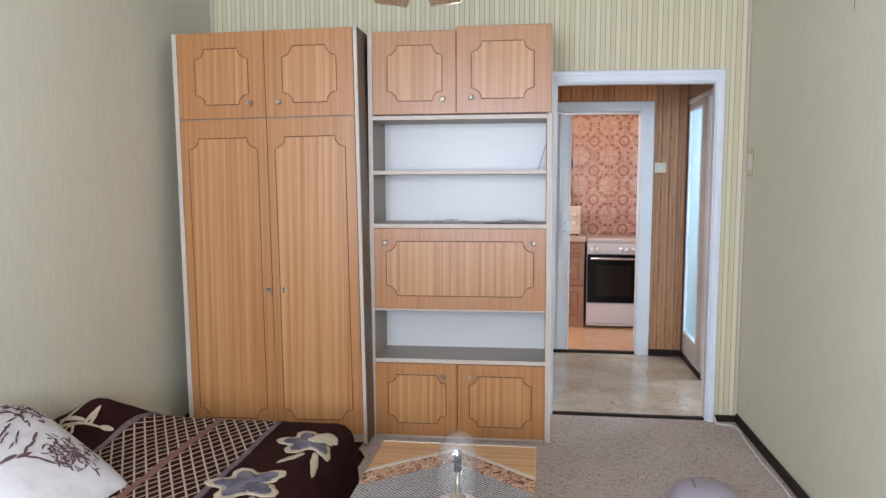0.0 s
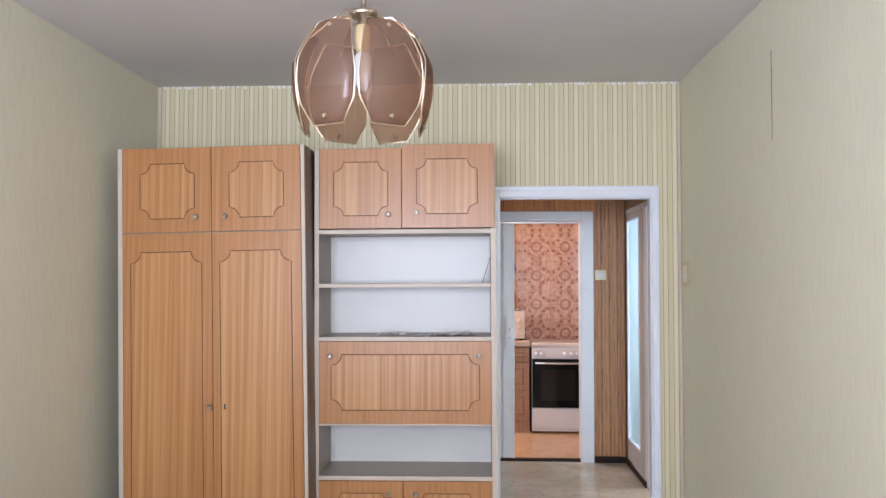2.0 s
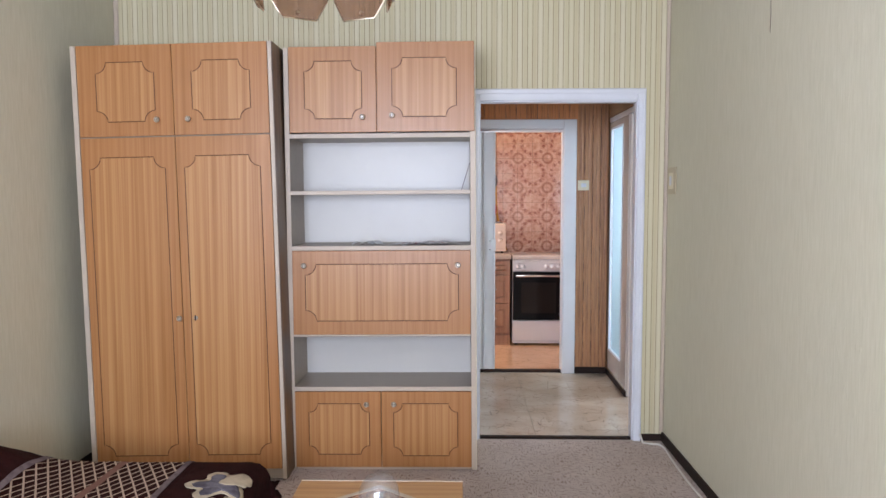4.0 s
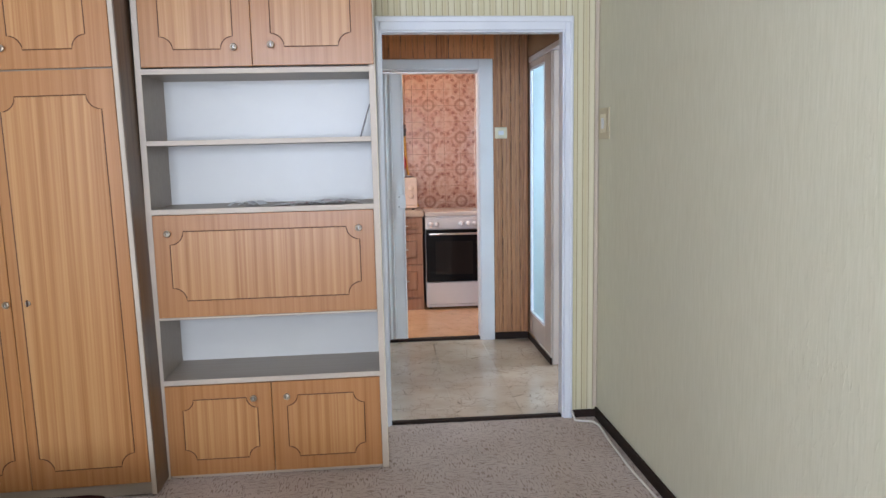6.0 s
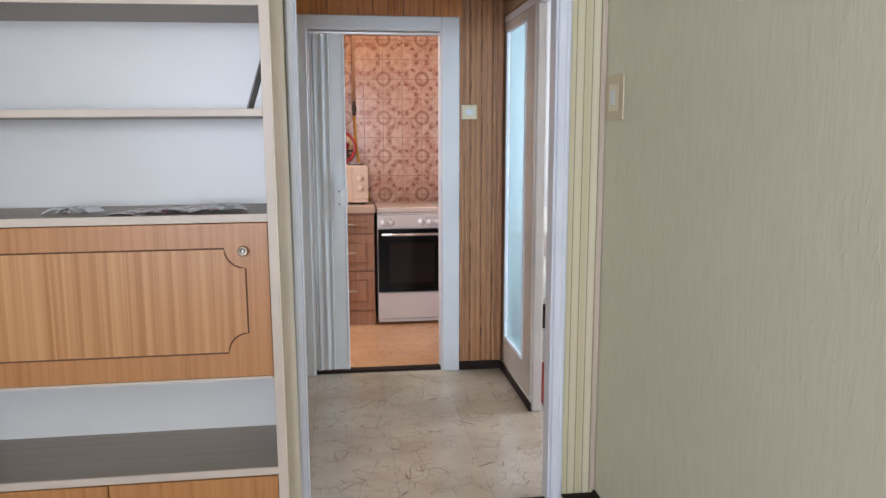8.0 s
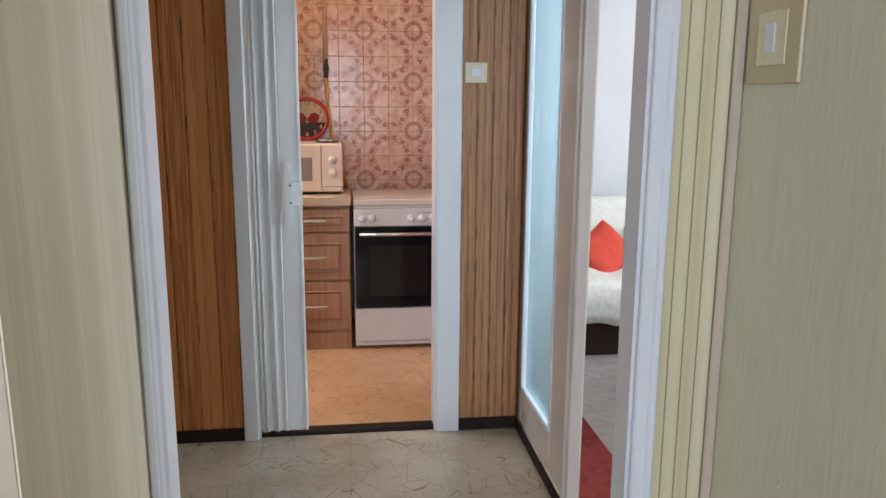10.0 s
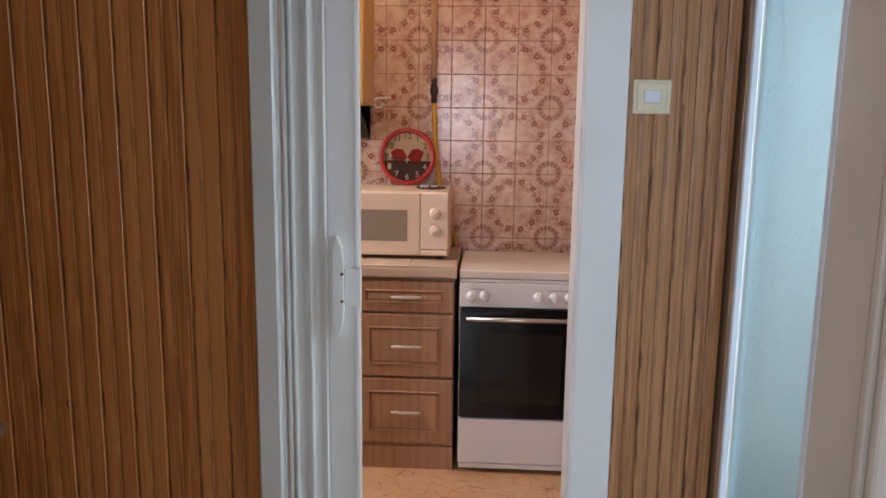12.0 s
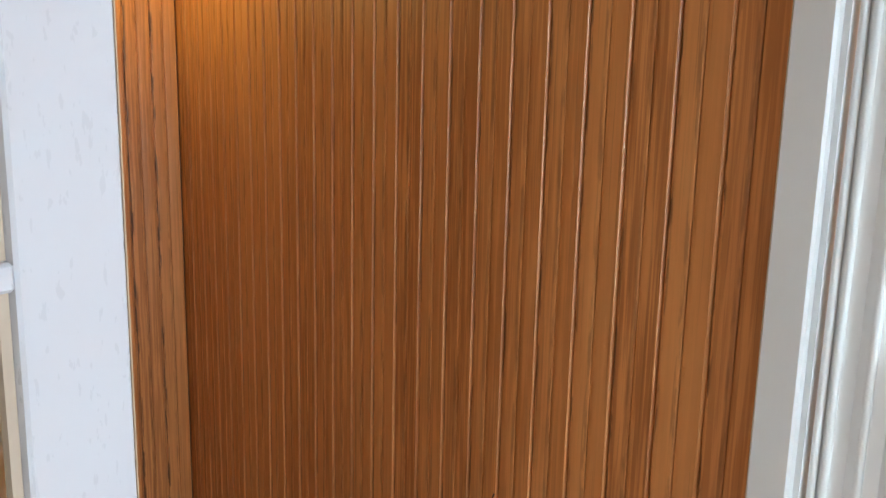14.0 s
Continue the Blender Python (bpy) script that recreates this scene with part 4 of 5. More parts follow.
bl = thing("blanket", -1.28, 1.6, 0.40, "dark brown blanket with cream lattice and pale flowers on the bed", "blanket")
part("lattice_field", sheet(lambda u, v: on_bed(-1.50 + 0.555 * u, 0.55 + 2.50 * v), 26, 90, 0.006), BLANKET, bl, "cream lattice on brown", True)
part("flower_border", sheet(lambda u, v: on_bed(-0.943 + 0.62 * u, 0.55 + 2.50 * v), 40, 90, 0.006), BLANKETDARK, bl, "plain dark brown border", True)
part("wall_border", sheet(lambda u, v: on_bed(-1.868 + 0.366 * u, 0.55 + 2.50 * v), 20, 90, 0.006), BLANKETDARK, bl, "plain dark brown border", True)
part("grey_line", sheet(lambda u, v: on_bed(-0.957 + 0.022 * u, 0.55 + 2.50 * v, 0.004), 2, 90, 0.003), GREYLINE, bl)
part("grey_line", sheet(lambda u, v: on_bed(-1.513 + 0.022 * u, 0.55 + 2.50 * v, 0.004), 2, 90, 0.003), GREYLINE, bl)


def petal(s, t, ang, ln, wd, m, lift, name):
    """A leaf or petal woven into the border, wavy-edged."""
    ca, sa = math.cos(ang), math.sin(ang)

    def fn(u, v):
        l = u * ln
        w = (2 * v - 1) * wd * (math.sin(math.pi * min(1, u * 0.92 + 0.08)) ** 0.6) * (1 + 0.10 * math.sin(u * 17))
        return on_bed(s + ca * l - sa * w, t + sa * l + ca * w, lift)
    part(name, sheet(fn, 12, 6, 0.002), m, bl, "", True)


for s, t, k in ((-0.745, 2.50, 1.0), (-0.83, 2.08, 1.1), (-0.72, 1.62, 1.0), (-0.82, 1.15, 1.0)):
    for i, a in enumerate((20, 85, 150, 215, 290)):
        petal(s, t, radians(a + 31 * k), 0.135 * k, 0.048, PETAL, 0.0045, "petal")
        petal(s, t, radians(a + 31 * k), 0.108 * k, 0.033, PETALBLUE, 0.0062, "petal_heart")
    petal(s + 0.05, t - 0.10, radians(-75), 0.17, 0.016, PETAL, 0.004, "leaf")
    petal(s + 0.01, t - 0.12, radians(-120), 0.13, 0.014, PETAL, 0.004, "leaf")
for t in (2.62, 2.46, 2.30, 2.1, 1.9):
    petal(-1.74, t, radians(65), 0.14, 0.008, PETAL, 0.004, "scroll")
    petal(-1.76, t + 0.02, radians(-10), 0.13, 0.010, PETAL, 0.004, "scroll")


for s, t, a, ln, wd in ((-1.80, 2.43, 5, 0.25, 0.007), (-1.68, 2.43, -80, 0.075, 0.022), (-1.635, 2.44, 80, 0.10, 0.008), (-1.61, 2.44, 97, 0.10, 0.008), (-1.76, 2.40, 70, 0.09, 0.007), (-1.57, 2.45, 10, 0.05, 0.014)):
    petal(s, t, radians(a), ln, wd, PETAL, 0.0045, "scroll")
petal(-1.678, 2.42, radians(-80), 0.05, 0.011, BLANKETDARK, 0.0062, "scroll_heart")


def cushion(u, v, w, h, t):
    """A stuffed square: u, v over one side; its half thickness at that place."""
    e = max(0.0, (1 - abs(2 * u - 1) ** 3.2) * (1 - abs(2 * v - 1) ** 3.2)) ** 0.55
    pinch = 1 - 0.07 * (4 * (u - 0.5) ** 2 * (1 - 4 * (v - 0.5) ** 2) * -1 + (1 - 4 * (u - 0.5) ** 2) * 4 * (v - 0.5) ** 2)
    return Vector(((u - 0.5) * w * pinch, (v - 0.5) * h * pinch, t / 2 * e))


def stuffed(w, h, t, m, n=20):
    bm = sheet(lambda u, v: m @ cushion(u, v, w, h, t), n, n)
    bm2 = sheet(lambda u, v: m @ (Vector((1, 1, -1)) * cushion(u, v, w, h, t)), n, n)
    me = bpy.data.meshes.new("half")
    bm2.to_mesh(me)
    bm2.free()
    bm.from_mesh(me)
    bpy.data.meshes.remove(me)
    bmesh.ops.remove_doubles(bm, verts=bm.verts[:], dist=0.002)
    return bm


mp = Matrix.Translation((-1.555, 1.97, 0.486)) @ Matrix.Rotation(radians(-24), 4, "Z") @ Matrix.Rotation(radians(18), 4, "Y") @ Matrix.Rotation(radians(-6), 4, "X")
pw = thing("pillow", -1.58, 1.86, 0.44, "white pillow printed with a brown leafy tree on the blanket", "pillow")
part("cover", stuffed(0.62, 0.44, 0.17, mp), PILLOW, pw, "", True)
random.seed(11)


def print_blob(u, v, ang, ln, wd):
    def fn(a, b):
        uu = u + math.cos(ang) * ln * a - math.sin(ang) * (2 * b - 1) * wd * math.sin(math.pi * (0.1 + 0.85 * a))
        vv = v + math.sin(ang) * ln * a + math.cos(ang) * (2 * b - 1) * wd * math.sin(math.pi * (0.1 + 0.85 * a))
        uu, vv = min(max(uu, 0.03), 0.97), min(max(vv, 0.03), 0.97)
        return mp @ (cushion(uu, vv, 0.62, 0.44, 0.17) + Vector((0, 0, 0.002)))
    return sheet(fn, 5, 2, 0.0008)


pr = bmesh.new()
for k in range(170):
    a = random.uniform(0, math.tau)
    r = random.uniform(0.02, 0.17)
    join_in(pr, print_blob(0.70 + r * math.cos(a) * 0.95, 0.68 + r * math.sin(a) * 1.1, random.uniform(0, math.tau), random.uniform(0.02, 0.06), random.uniform(0.003, 0.008)))
for u, v, a, l, w in ((0.64, 0.10, 88, 0.30, 0.014), (0.65, 0.35, 60, 0.26, 0.010), (0.64, 0.36, 125, 0.28, 0.010), (0.5, 0.3, 130, 0.2, 0.006)):
    for i in range(3):
        join_in(pr, print_blob(u + math.cos(radians(a)) * l * i / 3, v + math.sin(radians(a)) * l * i / 3, radians(a + random.uniform(-12, 12)), l / 2.4, w))
part("tree_print", pr, PILLOWPRINT, pw, "brown leafy tree print")
pr = bmesh.new()
for k in range(60):
    join_in(pr, print_blob(0.22 + random.uniform(-0.14, 0.14), 0.72 + random.uniform(-0.12, 0.12), random.uniform(0, math.tau), random.uniform(0.03, 0.08), random.uniform(0.004, 0.010)))
for u, v, a, l, w in ((0.2, 0.62, -80, 0.35, 0.009), (0.28, 0.6, -60, 0.30, 0.007), (0.42, 0.5, -50, 0.22, 0.006)):
    for i in range(3):
        join_in(pr, print_blob(u + math.cos(radians(a)) * l * i / 3, v + math.sin(radians(a)) * l * i / 3, radians(a + random.uniform(-12, 12)), l / 2.4, w))
part("branch_print", pr, PILLOWPRINT, pw, "brown bare branch print")

# ---------------------------------------------------------------- coffee table, dome clock, pouf, cable
TZ = 0.40
ct = thing("coffee_table", -0.18, 2.1, 0, "low oak coffee table with a pale front edge", "table")
part("tabletop", B(-0.475, 0.112, 1.45, 2.56, TZ - 0.025, TZ, bevel=0.003), TABLEWOOD, ct)
part("edge_strip", B(-0.475, 0.112, 2.561, 2.570, TZ - 0.03, TZ + 0.001, bevel=0.002), EDGE, ct, "pale edge strip")
for x in (-0.43, 0.065):
    for y in (1.50, 2.50):
        part("leg", T([(x, y, TZ - 0.025), (x, y, 0)], [0.024, 0.016], 12), TABLEWOOD, ct, "", True)
rn = thing("table_runner", -0.18, 1.97, TZ, "woven runner with dark net and figured border on the table", "tablecloth")


def rhomb(cx, cy, a, b, z, hole=0.0):
    bm = bmesh.new()
    o = [(cx - a, cy), (cx, cy - b), (cx + a, cy), (cx, cy + b)]
    outer = [bm.verts.new((x, y, z)) for x, y in o]
    if hole:
        inner = [bm.verts.new((cx + (x - cx) * hole, cy + (y - cy) * hole, z)) for x, y in o]
        for i in range(4):
            bm.faces.new((outer[i], outer[(i + 1) % 4], inner[(i + 1) % 4], inner[i]))
    else:
        bm.faces.new(outer)
    bmesh.ops.recalc_face_normals(bm, faces=bm.faces[:])
    bmesh.ops.solidify(bm, geom=bm.faces[:], thickness=0.002)
    return bm


def clipped(bm, x0, x1):
    for co, no in (((x0, 0, 0), (-1, 0, 0)), ((x1, 0, 0), (1, 0, 0))):
        bmesh.ops.bisect_plane(bm, geom=bm.verts[:] + bm.edges[:] + bm.faces[:], plane_co=co, plane_no=no, clear_outer=True)
    return bm


part("net_field", clipped(rhomb(-0.182, 1.95, 0.49, 0.40, TZ + 0.004), -0.472, 0.108), RUNNER, rn, "dark grey net")


def half(bm, keep):
    bmesh.ops.bisect_plane(bm, geom=bm.verts[:] + bm.edges[:] + bm.faces[:], plane_co=(0, 1.95, 0), plane_no=(0, keep, 0), clear_outer=True)
    return bm


for keep in (1, -1):
    part("figured_border", half(clipped(rhomb(-0.182, 1.95, 0.62, 0.53, TZ + 0.0045, 0.78), -0.472, 0.108), keep), BORDER, rn, "reddish figured border")
    part("hem", half(clipped(rhomb(-0.182, 1.95, 0.655, 0.56, TZ + 0.005, 0.955), -0.472, 0.108), keep), EDGE, rn)

dc = thing("dome_clock", -0.128, 1.985, TZ + 0.004, "small clock under a clear glass dome on the runner", "clock")
cx, cy, cz = -0.128, 1.985, TZ + 0.005
part("foot_plate", L([(0.075, 0), (0.075, 0.012), (0.065, 0.02), (0.03, 0.024)], (cx, cy, cz)), CREAM, dc, "", True)
d = part("dome", L([(0.060, 0.022), (0.060, 0.170), (0.054, 0.200), (0.040, 0.224), (0.02, 0.235), (0.003, 0.237)], (cx, cy, cz), (0, 0, 1), 32), CLEAR, dc, "clear glass dome", True)
d.visible_shadow = False
part("pillar", T([(cx, cy, cz + 0.024), (cx, cy, cz + 0.115)], [0.012, 0.006], 12), BRASS, dc, "", True)
part("movement", B(cx - 0.012, cx + 0.012, cy - 0.012, cy + 0.012, cz + 0.115, cz + 0.180, bevel=0.003), material("chrome_dark", (0.08, 0.08, 0.09), 0.1, 1.0), dc)
part("pendulum", L([(0.018, 0.03), (0.026, 0.036), (0.018, 0.044)], (cx, cy, cz)), BRASS, dc, "", True)

pf = thing("pouf", 0.80, 2.88, 0, "low rounded lilac-grey pouf with one seam on the carpet", "pouf")
part("body", L([(0.12, 0.0), (0.145, 0.02), (0.150, 0.07), (0.142, 0.11), (0.120, 0.145), (0.08, 0.165), (0.03, 0.172), (0.002, 0.173)], (0.80, 2.88, 0), (0, 0, 1), 40), LILAC, pf, "", True)
part("seam", T([(0.80 - 0.045, 2.88 + 0.142 * math.cos(a), 0.045 + 0.128 * math.sin(a)) for a in [radians(20 + 7 * i) for i in range(21)]], 0.0022, 6), DARK, pf)

cb = [(x + 0.065, y + 0.10, z) for x, y, z in [(1.075, 4.135, 0.05), (1.085, 4.10, 0.010), (1.13, 4.09, 0.008), (1.17, 4.075, 0.009), (1.188, 4.02, 0.008), (1.175, 3.8, 0.007), (1.168, 3.5, 0.007), (1.178, 3.2, 0.007), (1.16, 2.8, 0.007), (1.17, 2.2, 0.007), (1.175, 1.4, 0.007), (1.17, 0.4, 0.007)]]
single("cable", T(cb, 0.0055, 8), CABLE, "thin white cable along the skirting on the carpet", "cable", smooth=True)


def light_switch(name, m, w, h, plate, inner, rock, frame_w, frame_h, rock_w, rock_h, label):
    s = thing(name, *m.translation, label, "switch")
    part("plate", B(-w / 2, w / 2, -0.009, -0.001, -h / 2, h / 2, bevel=0.003, seg=2, m=m), plate, s)
    part("inner_frame", B(-w * frame_w, w * frame_w, -0.0125, -0.0095, -h * frame_h, h * frame_h, bevel=0.0015, m=m), inner, s)
    part("rocker", B(-w * rock_w, w * rock_w, -0.0165, -0.013, -h * rock_h, h * rock_h, bevel=0.002, m=m), rock, s)
    return s


light_switch("light_switch", pose(XR, 4.170, 1.512, 0, 0, -90), 0.165, 0.150, SWITCH_TAN, SWITCH, WHITE, 0.27, 0.30, 0.10, 0.17, "tan rectangular light switch beside the door")
light_switch("light_switch", pose(1.072, YK, 1.513, 0, 0, 0), 0.088, 0.080, SWITCH, SWITCH, WHITE, 0.40, 0.40, 0.23, 0.19, "square cream light switch on the brown panelling")
tp = bmesh.new()
random.seed(21)
x = XL + 0.04
while x < XR - 0.03:
    w = random.uniform(0.008, 0.022)
    if random.random() < 0.7:
        box(tp, x, x + w, YF - 0.004 - random.uniform(0.0, 0.004), YF - 0.0005, H - random.uniform(0.006, 0.018), H - 0.001)
    x += w + random.uniform(0.004, 0.02)
single("torn_paper_edge", tp, PAPER, "ragged pale paper edge under the ceiling", "paper edge", "", "stuff")
# long torn seam of the wallpaper
single("wallpaper_tear", ribbon([(XR - 0.001, 2.862 + 0.0015 * math.sin(i * 1.7), 2.42 - 0.37 * i / 12) for i in range(13)], 0.0022, (-1, 0, 0), 0.0015, False), GROOVE, "lifted dark seam in the sage wallpaper", "tear")
random.seed(9)
cr = bmesh.new()
for k in range(240):
    y = random.choice((random.gauss(2.25, 0.25), random.gauss(2.45, 0.4), random.gauss(1.6, 0.5), random.gauss(3.2, 0.4)))
    z = random.uniform(0.45, 2.35)
    ln, sl = random.uniform(0.015, 0.075), random.uniform(-0.012, 0.012)
    join_in(cr, ribbon([(XR - 0.0004, y + sl * i / 4 + 0.004 * math.sin(i * 2.0 + k), z + ln * i / 4) for i in range(5)], random.uniform(0.003, 0.007), (-1, 0, 0), random.uniform(0.0004, 0.0010), False))
single("wallpaper_creases", cr, SAGE, "raised creases in the sage embossed wallpaper", "crease", "", "stuff", True)

# ---------------------------------------------------------------- living room door, open into the hall
door = thing("door_2", 0.213, 4.372, 0, "white-painted door with hammered glass panes, opened into the hall", "door")
door["kind"] = "structure"
md = Matrix.Translation((0.160, 4.382, 0)) @ Matrix.Rotation(math.atan2(5.190 - 4.382, -0.103 - 0.160), 4, "Z")
DW, DT, DH = 0.850, 0.040, 1.945      # width, thickness towards the far side, height


def D(x0, x1, z0, z1, y0=0.0, y1=DT, bevel=0.003):
    return B(x0, x1, y0, y1, z0, z1, bevel=bevel, m=md)


part("free_stile", D(DW - 0.10, DW, 0.012, DH), DOORWHITE, door)
part("hinge_stile", D(0.0, 0.10, 0.012, DH), DOORWHITE, door)
part("top_rail", D(0.1005, DW - 0.1005, 1.84, DH), DOORWHITE, door)
part("bottom_rail", D(0.1005, DW - 0.1005, 0.012, 0.34), DOORWHITE, door)
for z in (1.318, 0.80):
    part("glazing_bar", D(0.1005, DW - 0.1005, z - 0.012, z + 0.012), DOORWHITE, door)
part("glazing_bar", D(0.44, 0.464, 0.3405, 1.8395, 0.002, DT - 0.002), DOORWHITE, door)
for a, b in ((0.1005, 0.44), (0.464, DW - 0.1005)):
    for z0, z1 in ((0.342, 0.786), (0.814, 1.304), (1.332, 1.838)):
        g = part("pane", D(a + 0.001, b - 0.001, z0, z1, 0.022, 0.026, 0), PATTERNED, door, "hammered yellowish glass pane")
        g.visible_shadow = False
        bead = D(a, a + 0.009, z0 - 0.002, z1 + 0.002, 0.012, 0.0215, 0)
        box(bead, b - 0.009, b, 0.012, 0.0215, z0 - 0.002, z1 + 0.002, m=md)
        box(bead, a + 0.009, b - 0.009, 0.012, 0.0215, z0 - 0.002, z0 + 0.007, m=md)
        part("bead", bead, EDGE, door)
part("raw_edge", D(DW + 0.0005, DW + 0.002, 0.02, DH - 0.01, 0.002, DT - 0.002, 0), painted("bare_wood_edge", (0.62, 0.45, 0.30), 0.6, 0.1), door, "bare wood edge")
lk = part("latch_plate", D(DW + 0.0022, DW + 0.005, 0.89, 1.05, 0.010, DT - 0.010, 0.001), STEEL, door)
part("latch", D(DW + 0.005, DW + 0.013, 0.96, 0.98, 0.014, DT - 0.014, 0.001), STEEL, lk)
for side in (1, -1):
    y0 = -0.004 if side == 1 else DT
    hp = part("handle_plate", D(DW - 0.070, DW - 0.034, 0.82, 1.075, y0, y0 + 0.004, 0.0012), STEEL, door, "satin steel handle plate")
    y = -0.004 if side == 1 else DT + 0.004
    hb = tube(bmesh.new(), [(DW - 0.052, y, 0.995), (DW - 0.052, y - side * 0.045, 0.995), (DW - 0.062, y - side * 0.055, 0.995), (DW - 0.16, y - side * 0.055, 0.990)], [0.010, 0.010, 0.0115, 0.010], 12)
    bmesh.ops.transform(hb, matrix=md, verts=hb.verts[:])
    part("handle", hb, STEEL, hp, "satin steel lever handle", True)
    kh = D(DW - 0.055, DW - 0.049, 0.89, 0.915, y - 0.0006, y + 0.0006, 0)
    part("keyhole", kh, DARK, hp)
    for z in (0.835, 1.06):
        sc = L([(0.004, 0), (0.004, 0.0012), (0.002, 0.0018)], md @ Vector((DW - 0.052, y, z)), md.to_3x3() @ Vector((0, -side, 0)), 10)
        part("screw", sc, STEEL, hp)

# ---------------------------------------------------------------- kitchen's folding door
fd = thing("folding_door", 0.25, 6.03, 0, "grey-white plastic folding door pushed together at one side", "folding door")
xs = [0.184, 0.205, 0.226, 0.247, 0.268, 0.288]
for i, (a, b) in enumerate(zip(xs, xs[1:])):
    y = (5.991, 6.006) if i % 2 else (6.006, 5.991)
    pl = bmesh.new()
    p, q = Vector((a, y[0], 0)), Vector((b, y[1], 0))
    n_ = (q - p).cross(Vector((0, 0, 1))).normalized() * 0.004
    v = [pl.verts.new(c + Vector((0, 0, z))) for z in (0.025, 1.935) for c in (p - n_, q - n_, q + n_, p + n_)]
    for f in ((0, 1, 2, 3), (7, 6, 5, 4), (0, 4, 5, 1), (1, 5, 6, 2), (2, 6, 7, 3), (3, 7, 4, 0)):
        pl.faces.new([v[k] for k in f])
    part("slat", pl, PVC, fd)
for a in xs[1:-1:2] + [0.190]:
    part("hinge_strip", T([(a, 5.989, 0.025), (a, 5.989, 1.935)], 0.006, 8), PVC, fd, "", True)
part("end_slat", B(0.290, 0.366, 5.992, 6.004, 0.025, 1.935, bevel=0.004, seg=2), PVC, fd)
part("end_post", B(0.360, 0.374, 5.986, 6.012, 0.025, 1.935, bevel=0.004, seg=2), PVC, fd)
hd = bmesh.new()
prof = [(x + 0.018, z) for x, z in ((0.300, 0.905), (0.312, 0.935), (0.316, 0.98), (0.316, 1.09), (0.312, 1.135), (0.300, 1.165), (0.290, 1.135), (0.288, 1.04), (0.290, 0.935))]
lo, hi_ = [hd.verts.new((x, 5.9915, z)) for x, z in prof], [hd.verts.new((x, 5.970, z)) for x, z in prof]
hd.faces.new(lo)
hd.faces.new(hi_[::-1])
for i in range(len(prof)):
    j = (i + 1) % len(prof)
    hd.faces.new((lo[i], lo[j], hi_[j], hi_[i]))
hdl = part("handle", hd, PVC, fd, "white plastic grip")
part("latch_plate", B(0.334, 0.378, 5.980, 5.991, 0.985, 1.085, bevel=0.003), PVC, hdl)
for z in (1.0, 1.07):
    part("screw", L([(0.0045, 0), (0.003, -0.003)], (0.331, 5.970, z), (0, 1, 0), 10), DARK, hdl)
part("top_track", B(0.18, 0.905, 5.995, 6.06, 1.937, 1.948), STEEL, fd)

# ---------------------------------------------------------------- kitchen
def cooker():
    c = thing("cooker", 0.862, 7.36, 0, "white gas cooker with black glass oven door", "cooker")
    x0, x1, yf, yb = 0.612, 1.112, 7.105, 7.60
    body = B(x0, x1, yf + 0.03, yb, 0.03, 0.815, bevel=0.004)
    part("body", body, ENAMEL, c)
    part("black_side", B(x0 - 0.003, x0 - 0.0005, yf + 0.035, yb, 0.03, 0.80), RUBBER, c)
    part("hob_lid", B(x0 - 0.002, x1 + 0.002, yf + 0.010, yb, 0.828, 0.862, bevel=0.006, seg=2), LID, c, "closed white lid, tinted cream for the reflected tiles")
    part("lid_lip", B(x0, x1, yf + 0.012, yf + 0.028, 0.814, 0.826, bevel=0.003), ENAMEL, c)
    part("control_panel", B(x0, x1, yf + 0.006, yf + 0.0295, 0.712, 0.812, bevel=0.004), ENAMEL, c)
    for kx in (0.660, 0.712, 0.930, 0.992, 1.052):
        k = part("control_knob", L([(0.023, 0), (0.0225, -0.010), (0.018, -0.012), (0.017, -0.024), (0.010, -0.026)], (kx, yf + 0.0055, 0.757), (0, 1, 0), 24), ENAMEL, c, "round white knob", True)
        part("grip", B(kx - 0.003, kx + 0.003, yf - 0.026, yf - 0.017, 0.742, 0.772, bevel=0.001), ENAMEL, k)
    for a, b in ((0.66, 0.71), (0.965, 1.06)):
        part("print_line", B(a - 0.005, b + 0.005, yf + 0.0045, yf + 0.0058, 0.786, 0.7875), DARK, c)
    d = part("oven_door", B(x0 + 0.004, x1 - 0.004, yf, yf + 0.029, 0.246, 0.708, bevel=0.004), BLACKGLASS, c, "black glass oven door")
    part("oven_window", B(x0 + 0.085, x1 - 0.085, yf - 0.0018, yf - 0.0002, 0.312, 0.606, bevel=0.0005), OVENWINDOW, d)
    h = part("handle", T([(x0 + 0.030, yf - 0.034, 0.672), (x1 - 0.030, yf - 0.034, 0.672)], 0.0095, 12), STEEL, d, "silver bar handle", True)
    for kx in (x0 + 0.05, x1 - 0.05):
        part("handle_post", T([(kx, yf, 0.672), (kx, yf - 0.034, 0.672)], 0.007, 8), STEEL, h)
    part("drawer", B(x0 + 0.002, x1 - 0.002, yf + 0.004, yf + 0.029, 0.045, 0.240, bevel=0.006, seg=2), ENAMEL, c)
    part("drawer_lip", B(x0 + 0.004, x1 - 0.004, yf + 0.008, yf + 0.029, 0.020, 0.043, bevel=0.003), ENAMEL, c)
    for kx in (x0 + 0.04, x1 - 0.04):
        for ky in (yf + 0.07, yb - 0.05):
            part("foot", L([(0.016, 0), (0.016, 0.03)], (kx, ky, 0), (0, 0, 1), 10), RUBBER, c)
    return c


